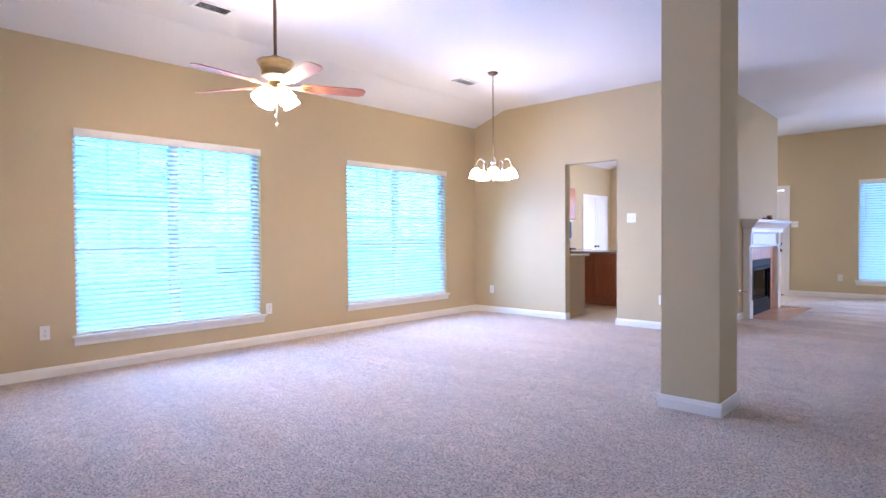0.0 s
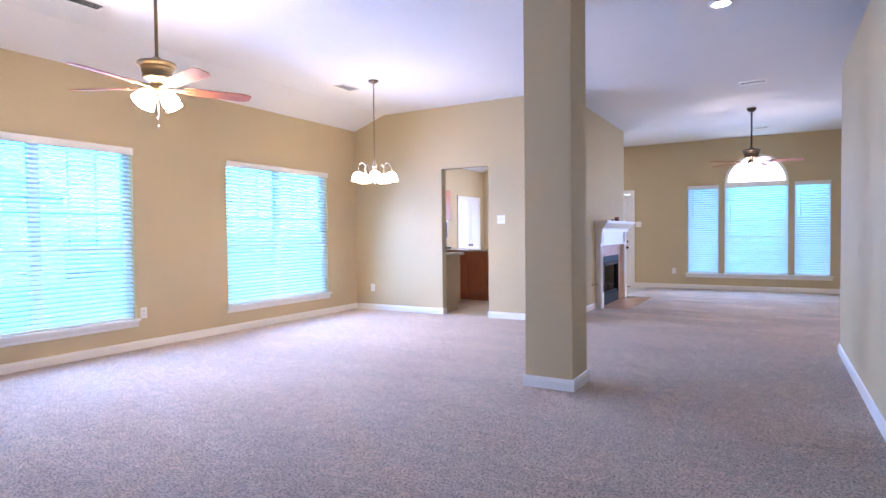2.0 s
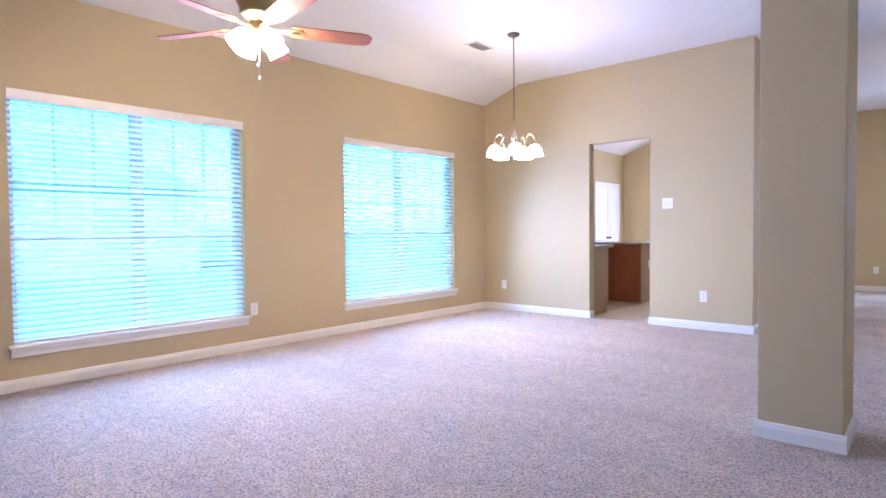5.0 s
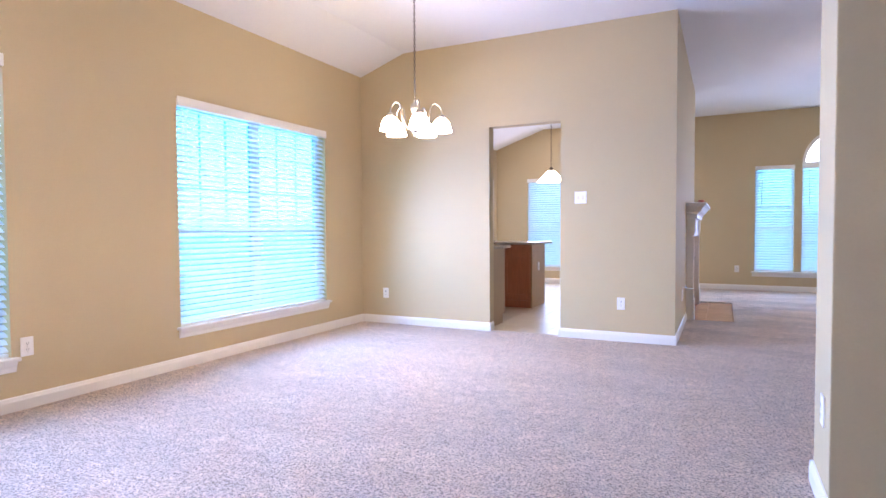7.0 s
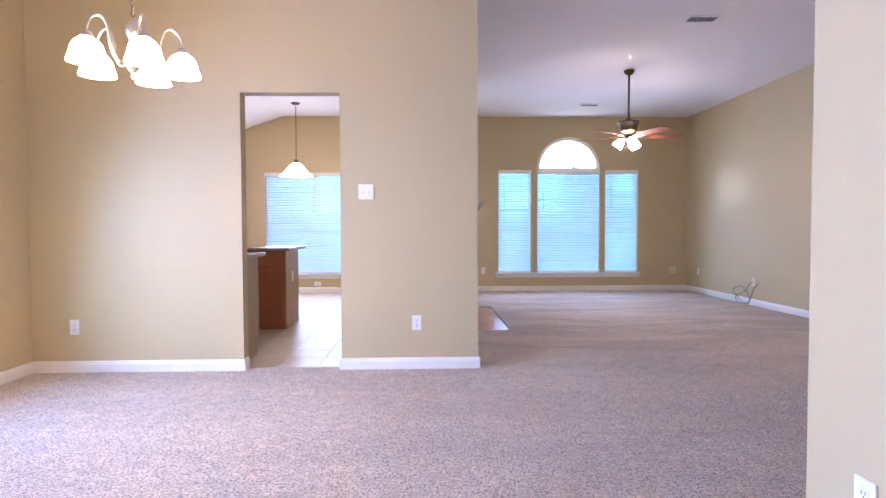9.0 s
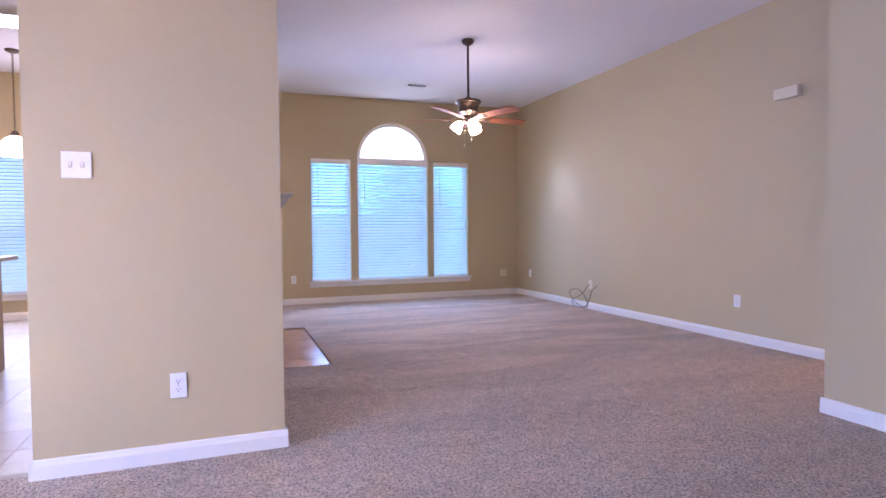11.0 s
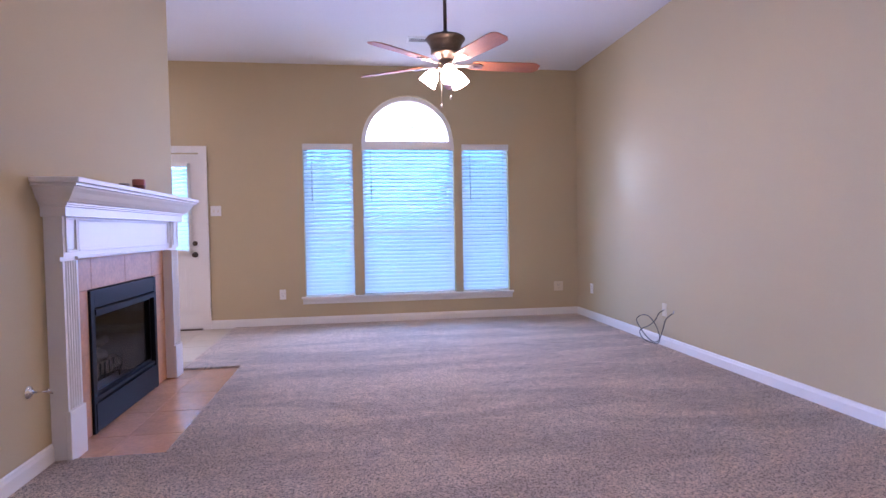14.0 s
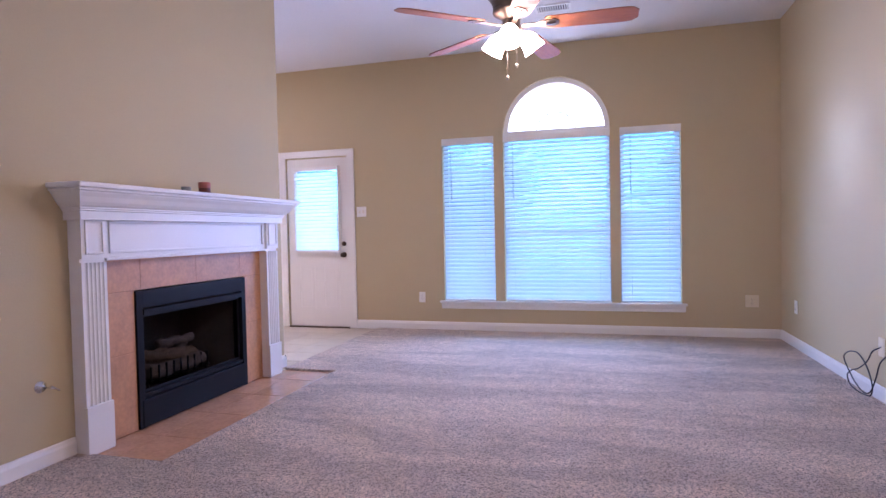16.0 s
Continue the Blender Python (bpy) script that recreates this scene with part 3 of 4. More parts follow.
    part("bottom_rail", boxed(-w2 / 2 - 0.012, w2 / 2 + 0.012, -0.04, 0.004, -0.012, 0.02, bevel=0.003), PLASTIC, root2)
    part("side_guide", boxed(w2 / 2 + 0.004, w2 / 2 + 0.022, -0.02, 0.004, 0.02, h2 - 0.045, bevel=0.002), PLASTIC, root2)


back_door()


def pantry_door():
    root = thing("door_2", on_wall("K", 12.76, 0.0), "closed white double pantry doors with dark knobs", "door", kind="structure")
    bm = bmesh.new()
    for s in (-1, 1):
        box(bm, s * 0.50, s * 0.565, -0.02, -0.002, 0, 2.0)
    box(bm, -0.565, 0.565, -0.02, -0.002, 2.0, 2.065)
    part("door_casing", bm, TRIM, root)
    for s in (-1, 1):
        leaf = part("door_leaf", boxed(s * 0.004, s * 0.498, -0.012, -0.002, 0.01, 1.998), TRIM, root)
        for z0, z1 in ((0.2, 0.85), (1.02, 1.85)):
            part("raised_panel", boxed(s * 0.09, s * 0.41, -0.018, -0.011, z0, z1, bevel=0.005), TRIM, leaf)
        part("knob", lathe(bmesh.new(), [(0.001, -0.05), (0.026, -0.045), (0.028, -0.032), (0.01, -0.022), (0.01, 0.0)], 16, (s * 0.06, -0.012, 0.93), Matrix(((1, 0, 0), (0, 0, 1), (0, -1, 0)))), BRONZE, leaf, "dark bronze knob")


pantry_door()

# ---- fireplace ----
LY0, LY1, LY2, LY3 = 9.665, 9.815, 11.29, 11.44   # edges of the two pilasters


def fireplace():
    root = thing("fireplace_mantel", pose(CX, 10.6, 0.0), "white painted wooden fireplace mantel with fluted pilasters", "mantel")
    c = 10.6
    # pilasters with grooves
    for a, b in ((LY0, LY1), (LY2, LY3)):
        a, b = a - c, b - c
        d = 0.082
        pil = part("pilaster", boxed(0.002, d - 0.012, a, b, 0.0, 1.0), TRIM, root)
        w, n = b - a, 5
        outline = [(d - 0.013, a), (d, a)]
        m0, g = 0.014, (w - 0.028) / n
        for k in range(n):
            y = a + m0 + k * g
            outline += [(d, y + 0.003), (d - 0.006, y + 0.006), (d - 0.009, y + g / 2), (d - 0.006, y + g - 0.006), (d, y + g - 0.003)]
        outline += [(d, b), (d - 0.013, b)]
        part("fluting", prism(bmesh.new(), outline, 0.25, 0.98), TRIM, pil)
        part("plinth", boxed(d - 0.014, d + 0.012, a - 0.006, b + 0.006, 0.0, 0.25, bevel=0.004), TRIM, pil)
        part("capital", boxed(0.003, d + 0.006, a - 0.002, b + 0.002, 1.0, 1.215), TRIM, pil)
        bm = bmesh.new()
        y0, y1, z0, z1 = a + 0.018, b - 0.018, 1.022, 1.195
        for p in ((y0, y0 + 0.013, z0, z1), (y1 - 0.013, y1, z0, z1), (y0 + 0.013, y1 - 0.013, z0, z0 + 0.013), (y0 + 0.013, y1 - 0.013, z1 - 0.013, z1)):
            box(bm, d + 0.006, d + 0.014, p[0], p[1], p[2], p[3], bevel=0.003)
        part("panel_moulding", bm, TRIM, pil)
    y0, y1 = LY1 - c, LY2 - c
    part("frieze", boxed(0.002, 0.068, y0 + 0.003, y1 - 0.003, 1.0, 1.215), TRIM, root)
    bm = bmesh.new()
    p0, p1, z0, z1 = y0 + 0.03, y1 - 0.03, 1.022, 1.195
    for p in ((p0, p0 + 0.014, z0, z1), (p1 - 0.014, p1, z0, z1), (p0 + 0.014, p1 - 0.014, z0, z0 + 0.014), (p0 + 0.014, p1 - 0.014, z1 - 0.014, z1)):
        box(bm, 0.068, 0.078, p[0], p[1], p[2], p[3], bevel=0.003)
    part("panel_moulding", bm, TRIM, root)
    part("bed_moulding", boxed(0.04, 0.082, y0 + 0.004, y1 - 0.004, 0.985, 0.999, bevel=0.004), TRIM, root)
    # crown with mitred returns
    base, a, b = 0.088, LY0 - c, LY3 - c
    prof = [(0.004, 1.196), (0.026, 1.197), (0.026, 1.241), (0.034, 1.244), (0.034, 1.251), (0.040, 1.254), (0.040, 1.261), (0.052, 1.268), (0.066, 1.284), (0.082, 1.310), (0.096, 1.328), (0.100, 1.336), (0.112, 1.339), (0.112, 1.348), (0.106, 1.352)]
    rings = [[Vector((0.002, a - o * 0.88, z)), Vector((base + o, a - o * 0.88, z)), Vector((base + o, b + o * 1.2, z)), Vector((0.002, b + o * 1.2, z))] for o, z in prof]
    part("crown_moulding", loft(bmesh.new(), rings), TRIM, root)
    part("shelf", boxed(0.002, base + 0.130, a - 0.112, b + 0.148, 1.352, 1.378, bevel=0.008), TRIM, root)

    # tiles round the firebox
    surround = thing("fireplace_surround", pose(CX, 10.6, 0.0), "terracotta tile surround between mantel and firebox", "tile surround")
    part("grout_bed", _surround_bed(), WGROUT, surround)
    spans = []
    ys = [LY1 - c, -0.497, -0.03, 0.437, LY2 - c]
    for p, q in zip(ys, ys[1:]):
        spans.append((p, q, 0.803, 0.998))
    for p, q in ((LY1 - c, -0.545), (0.48, LY2 - c)):
        for r, s in ((0.0, 0.454), (0.454, 0.803)):
            spans.append((p, q, r, s))
    for p, q, r, s in spans:
        part("tile", boxed(0.008, 0.018, p + 0.002, q - 0.002, r + 0.002, s - 0.002, bevel=0.0015), TERRA_WALL, surround)

    hearth = thing("hearth", pose(CX, 10.61, -0.004), "terracotta tile hearth set flush in the carpet", "hearth")
    part("grout_bed", boxed(0.0, 0.513, -0.93, 0.93, -0.026, -0.002), WGROUT, hearth)
    ends = [-0.93, -0.59, -0.173, 0.243, 0.659, 0.93]
    for y0, y1 in zip(ends, ends[1:]):
        for x0, x1 in ((0.0, 0.215), (0.215, 0.513)):
            part("tile", boxed(x0 + 0.002, x1 - 0.002, y0 + 0.002, y1 - 0.002, -0.02, 0.0, bevel=0.0015), TERRA, hearth)

    # steel firebox
    fb = thing("firebox", pose(CX, 10.5675, 0.0), "black steel gas firebox with glass front and logs", "fireplace")
    w, h = 0.510, 0.797
    x1 = 0.03
    for s in (-1, 1):
        part("side_post", boxed(-0.05, x1, s * w, s * (w - 0.045), 0.0, h), BLACK, fb)
    part("top_panel", boxed(-0.05, x1, -w + 0.045, w - 0.045, h - 0.10, h, bevel=0.003), BLACK, fb)
    part("hood", loft(bmesh.new(), [[Vector((x1 - 0.004, y, h - 0.105)), Vector((x1 + 0.008, y, h - 0.112)), Vector((x1 + 0.008, y, h - 0.14)), Vector((-0.02, y, h - 0.14))] for y in (-w + 0.046, w - 0.046)]), BLACK, fb)
    part("bottom_panel", boxed(-0.05, x1 + 0.004, -w + 0.02, w - 0.02, 0.004, 0.165, bevel=0.006), BLACK, fb)
    part("bottom_lip", boxed(-0.05, x1 - 0.004, -w + 0.047, w - 0.047, 0.172, 0.196, bevel=0.004), BLACK, fb)
    bm = bmesh.new()
    d = -0.42
    i0, i1 = -w + 0.046, w - 0.046
    box(bm, d - 0.02, d, i0 + 0.12, i1 - 0.12, 0.15, h - 0.1)
    for s in (-1, 1):
        a, b = (i0, i0 + 0.12) if s < 0 else (i1, i1 - 0.12)
        prism(bm, [(-0.05, a), (d, b), (d - 0.02, b), (-0.07, a + s * 0.0)], 0.15, h - 0.1)
    box(bm, d - 0.02, -0.05, i0, i1, 0.13, 0.15), box(bm, d - 0.02, -0.05, i0, i1, h - 0.1, h - 0.08)
    part("firebrick_liner", bm, SOOT, fb)
    for a, b in ((i0, i1),):
        bm = bmesh.new()
        f = 0.016
        for p in ((a, a + f, 0.197, h - 0.142), (b - f, b, 0.197, h - 0.142), (a + f, b - f, 0.197, 0.197 + f), (a + f, b - f, h - 0.142 - f, h - 0.142)):
            box(bm, -0.012, 0.002, p[0], p[1], p[2], p[3])
        dr = part("glass_door", bm, BLACK, fb)
        pane = part("pane", boxed(-0.006, -0.003, a + f, b - f, 0.213, h - 0.158), SMOKED, dr, "smoked glass")
        pane.visible_shadow = False
    bm = bmesh.new()
    for k in range(9):
        y = -0.26 + k * 0.065
        tube(bm, [(-0.12, y, 0.30), (-0.12, y, 0.2), (-0.32, y, 0.2)], 0.007, 6)
    for x in (-0.14, -0.3):
        tube(bm, [(x, -0.3, 0.2), (x, 0.3, 0.2)], 0.007, 6)
        for y in (-0.27, 0.27):
            tube(bm, [(x, y, 0.2), (x, y, 0.15)], 0.008, 6)
    part("log_grate", bm, BLACK, fb)
    for (x0, ya, z0), (x2, yb, z2), r in (((-0.28, -0.3, 0.26), (-0.26, 0.28, 0.27), 0.055), ((-0.17, -0.27, 0.25), (-0.16, 0.25, 0.25), 0.046), ((-0.27, -0.2, 0.345), (-0.14, 0.05, 0.33), 0.036), ((-0.15, 0.0, 0.325), (-0.29, 0.22, 0.36), 0.034), ((-0.24, -0.08, 0.40), (-0.2, 0.2, 0.40), 0.028)):
        bm, n = bmesh.new(), 9
        p, q = Vector((x0, ya, z0)), Vector((x2, yb, z2))
        tube(bm, [p.lerp(q, k / n) + Vector((0, 0, 0.008 * math.sin(k * 1.7))) for k in range(n + 1)], r, 10)
        for v in bm.verts:
            v.co += Vector((noise.noise(v.co * 14), 0, noise.noise(v.co * 14 + Vector((5, 5, 5))))) * 0.014
        part("log", bm, BARK, fb, "charred ceramic log")


def _surround_bed():
    bm = bmesh.new()
    c = 10.6
    box(bm, 0.002, 0.0165, LY1 - c, -0.545, 0.0, 0.803), box(bm, 0.002, 0.0165, 0.48, LY2 - c, 0.0, 0.803)
    return box(bm, 0.002, 0.0165, LY1 - c, LY2 - c, 0.803, 0.999)


SMOKED = glass_material("smoked_glass")
SMOKED.node_tree.nodes["Fresnel"].inputs[0].default_value = 1.08
SMOKED.node_tree.nodes["Transparent BSDF"].inputs[0].default_value = (0.72, 0.70, 0.68, 1)
fireplace()

root = thing("candle", pose(CX + 0.13, 10.54, 1.378), "short dark red pillar candle on the mantel", "candle")
part("wax", lathe(bmesh.new(), [(0.001, 0.0), (0.034, 0.0), (0.036, 0.004), (0.036, 0.062), (0.033, 0.068), (0.028, 0.066), (0.012, 0.06), (0.001, 0.059)], 24), WAX, root)
# upper half of the candle in a lighter red
part("melted_band", lathe(bmesh.new(), [(0.0362, 0.034), (0.0374, 0.036), (0.0374, 0.068), (0.034, 0.072), (0.0285, 0.069)], 24), WAX_LIGHT, root, "lighter pinkish red upper wax")
part("wick", tube(bmesh.new(), [(0, 0, 0.058), (0.002, 0, 0.072)], 0.0012, 5), SLOT, root)
root = thing("votive_cup", pose(CX + 0.09, 10.42, 1.378), "small grey votive cup on the mantel", "candle holder")
part("cup", lathe(bmesh.new(), [(0.001, 0.0), (0.02, 0.0), (0.027, 0.006), (0.03, 0.036), (0.027, 0.037), (0.023, 0.01), (0.001, 0.009)], 20), PEWTER, root)

gas = thing("gas_key_valve", on_wall("C", 9.49, 0.398), "chrome gas key valve in the wall beside the mantel", "gas valve")
to_room = Matrix(((1, 0, 0), (0, 0, 1), (0, -1, 0)))
part("escutcheon", lathe(bmesh.new(), [(0.001, -0.02), (0.01, -0.02), (0.012, -0.012), (0.026, -0.008), (0.03, -0.001)], 20, (0, 0, 0), to_room), CHROME, gas)
bm = tube(bmesh.new(), [(0, -0.018, 0), (0.004, -0.085, -0.002)], 0.005)
tube(bm, [(-0.016, -0.086, 0.014), (0.004, -0.087, -0.002), (0.026, -0.086, -0.016)], 0.0045)
part("key", bm, CHROME, gas)

# ---- outlets, switches and plates ----


def outlet(face, u, z, mat=None, blank=False, w=0.072, h=0.116, at=None):
    mat = mat or PLASTIC
    word = "ivory" if mat is IVORY else "white"
    root = thing("wall_plate" if blank else "power_outlet", at or on_wall(face, u, z), word + (" cable plate low on the tan wall" if blank else " duplex power outlet low on the tan wall"), "wall plate" if blank else "power outlet", group="wall outlets")
    part("plate", boxed(-w / 2, w / 2, -0.007, -0.0005, -h / 2, h / 2, bevel=0.002), mat, root)
    if blank:
        part("jack", lathe(bmesh.new(), [(0.001, -0.018), (0.005, -0.018), (0.005, -0.007), (0.009, -0.006)], 12, (0, 0, 0), to_room), NICKEL, root)
    else:
        for s in (-1, 1):
            face_ = part("receptacle", boxed(-0.017, 0.017, -0.0095, -0.006, s * 0.0195 - 0.0145, s * 0.0195 + 0.0145, bevel=0.0015), mat, root)
            bm = bmesh.new()
            for x in (-0.0065, 0.0065):
                box(bm, x - 0.0012, x + 0.0012, -0.0101, -0.009, s * 0.0195 - 0.003, s * 0.0195 + 0.007)
            box(bm, -0.0022, 0.0022, -0.0101, -0.009, s * 0.0195 - 0.0105, s * 0.0195 - 0.0062)
            part("slots", bm, SLOT, face_)
        part("screw", lathe(bmesh.new(), [(0.0005, -0.0085), (0.003, -0.008), (0.003, -0.0065)], 8, (0, 0, 0), to_room), NICKEL, root)
    return root


def switch(face, u, z):
    root = thing("light_switch", on_wall(face, u, z), "white double toggle light switch on the tan wall", "light switch", group="double switches")
    part("plate", boxed(-0.058, 0.058, -0.007, -0.0005, -0.058, 0.058, bevel=0.002), PLASTIC, root)
    for s in (-1, 1):
        tg = part("toggle", loft(bmesh.new(), [[Vector((s * 0.023 + x, y, z2 + dz)) for x, z2 in ((-0.0035, -0.008), (0.0035, -0.008), (0.0035, 0.008), (-0.0035, 0.008))] for y, dz in ((-0.006, 0.0), (-0.012, 0.004))]), PLASTIC, root)
        part("collar", boxed(s * 0.023 - 0.008, s * 0.023 + 0.008, -0.0085, -0.0065, -0.015, 0.015), IVORY, tg)
    return root


outlet("W", 4.40, 0.39), outlet("W", 2.32, 0.39)
outlet("N", -4.865, 0.36), outlet("N", -2.253, 0.372)
switch("N", -2.638, 1.389), switch("F", -1.887, 1.357)
outlet("F", -1.168, 0.373), outlet("F", 2.19, 0.368, IVORY, w=0.116)
outlet("E", 13.10, 0.372), outlet("E", 9.14, 0.39)
outlet("E", 11.475, 0.34, IVORY, blank=True)
outlet("C", 8.935, 0.372), outlet("C", 9.08, 0.385, blank=True)
outlet("P", 5.015, 0.385)
outlet("F", -4.05, 0.16, w=0.116, h=0.072)

# loose cable by the plate
cable = thing("coax_cable", pose(EX, 11.50, 0.0), "loose black coaxial cable looped against the baseboard", "cable")
pts = []
ctrl = [(-0.02, -0.03, 0.335), (-0.04, 0.01, 0.305), (-0.045, 0.07, 0.232), (-0.05, 0.18, 0.163), (-0.055, 0.27, 0.13), (-0.06, 0.33, 0.085), (-0.065, 0.27, 0.035), (-0.065, 0.17, 0.022), (-0.06, 0.05, 0.024), (-0.055, -0.01, 0.04), (-0.05, -0.018, 0.10), (-0.05, 0.055, 0.197), (-0.05, 0.175, 0.255), (-0.05, 0.285, 0.252), (-0.055, 0.37, 0.222), (-0.055, 0.40, 0.18), (-0.055, 0.31, 0.11), (-0.06, 0.20, 0.062), (-0.065, 0.075, 0.037), (-0.06, -0.015, 0.06), (-0.055, -0.08, 0.164), (-0.05, -0.115, 0.255), (-0.05, -0.19, 0.312), (-0.05, -0.245, 0.34)]
cv = [Vector((x, y, z)) for x, y, z in ctrl]
for i in range(len(cv) - 1):
    p0, p1, p2, p3 = cv[max(i - 1, 0)], cv[i], cv[i + 1], cv[min(i + 2, len(cv) - 1)]
    for k in range(6):
        s = k / 6
        pts.append(0.5 * (2 * p1 + (p2 - p0) * s + (2 * p0 - 5 * p1 + 4 * p2 - p3) * s * s + (3 * p1 - p0 - 3 * p2 + p3) * s ** 3))
pts.append(cv[-1])
part("cord", tube(bmesh.new(), pts, 0.0042, 7), RUBBER, cable)
part("plug", tube(bmesh.new(), [cv[-1], cv[-1] + Vector((0, -0.012, 0.022))], 0.006, 8), NICKEL, cable)

chime = thing("door_chime", on_wall("E", 8.63, 2.215), "ivory plastic door chime box high on the wall", "door chime")
part("cover", boxed(-0.112, 0.112, -0.055, -0.001, -0.046, 0.046, bevel=0.006), IVORY, chime)
bm = bmesh.new()
for k in range(4):
    box(bm, -0.09, 0.09, -0.0565, -0.054, -0.034 + k * 0.02, -0.028 + k * 0.02)
part("grille", bm, IVORY, chime)

# ---- ceiling vents and recessed lamp ----


def vent(x, y, turn, w=0.31, d=0.17, z=TOP):
    root = thing("ceiling_vent", pose(x, y, z, 180, 0, turn), "white louvred air vent in the ceiling", "air vent", group="ceiling vents")
    bm = bmesh.new()
    f = 0.022
    for p in ((-w / 2, w / 2, -d / 2, -d / 2 + f), (-w / 2, w / 2, d / 2 - f, d / 2), (-w / 2, -w / 2 + f, -d / 2 + f, d / 2 - f), (w / 2 - f, w / 2, -d / 2 + f, d / 2 - f)):
        box(bm, *p, 0.0005, 0.010, bevel=0.002)
    part("frame", bm, PLASTIC, root)
    part("backing", boxed(-w / 2 + f, w / 2 - f, -d / 2 + f, d / 2 - f, 0.0005, 0.002), SLOT, root)
    me, n = None, 13
    for k in range(n):
        m = pose(-w / 2 + f + (w - 2 * f) * (k + 0.5) / n, 0, 0.006, 0, 38, 0)
        if me is None:
            me = part("louvre", boxed(-0.006, 0.006, -d / 2 + f, d / 2 - f, -0.0008, 0.0008), PLASTIC, root, m=m)
        else:
            again(me, root, m)


vent(-4.07, 3.27, 90), vent(-4.02, 6.40, 90), vent(0.40, 8.89, 0), vent(0.41, 12.57, 0)

can = thing("recessed_light", pose(0.25, 5.96, TOP, 180, 0, 0), "round lit recessed light with white trim in the ceiling", "ceiling light")
part("trim_ring", lathe(bmesh.new(), [(0.068, 0.001), (0.072, 0.008), (0.092, 0.006), (0.096, 0.0005)], 32), PLASTIC, can)
part("lens", lathe(bmesh.new(), [(0.0005, 0.004), (0.069, 0.003)], 32), CAN, can, "glowing lens")

hall = thing("hall_ceiling_light", pose(3.35, 7.8, 2.42, 180, 0, 0), "lit frosted dome light on the hall ceiling", "ceiling light")
part("base", lathe(bmesh.new(), [(0.12, 0.0005), (0.125, 0.02), (0.11, 0.03)], 28), NICKEL, hall)
part("dome", lathe(bmesh.new(), [(0.115, 0.026), (0.105, 0.06), (0.07, 0.085), (0.0005, 0.095)], 28), HALL, hall, "glowing frosted dome")

# ---- ceiling fans ----


def bell(r, h):
    """The profile of a flared glass bell shade, neck at 0, mouth at -h."""
    return [(r * 0.28, 0.0), (r * 0.34, -h * 0.06), (r * 0.6, -h * 0.2), (r * 0.78, -h * 0.42), (r * 0.86, -h * 0.68), (r * 0.95, -h * 0.88), (r, -h), (r * 0.96, -h * 0.985), (r * 0.8, -h * 0.66), (r * 0.7, -h * 0.4), (r * 0.5, -h * 0.2), (0.001, -h * 0.1)]


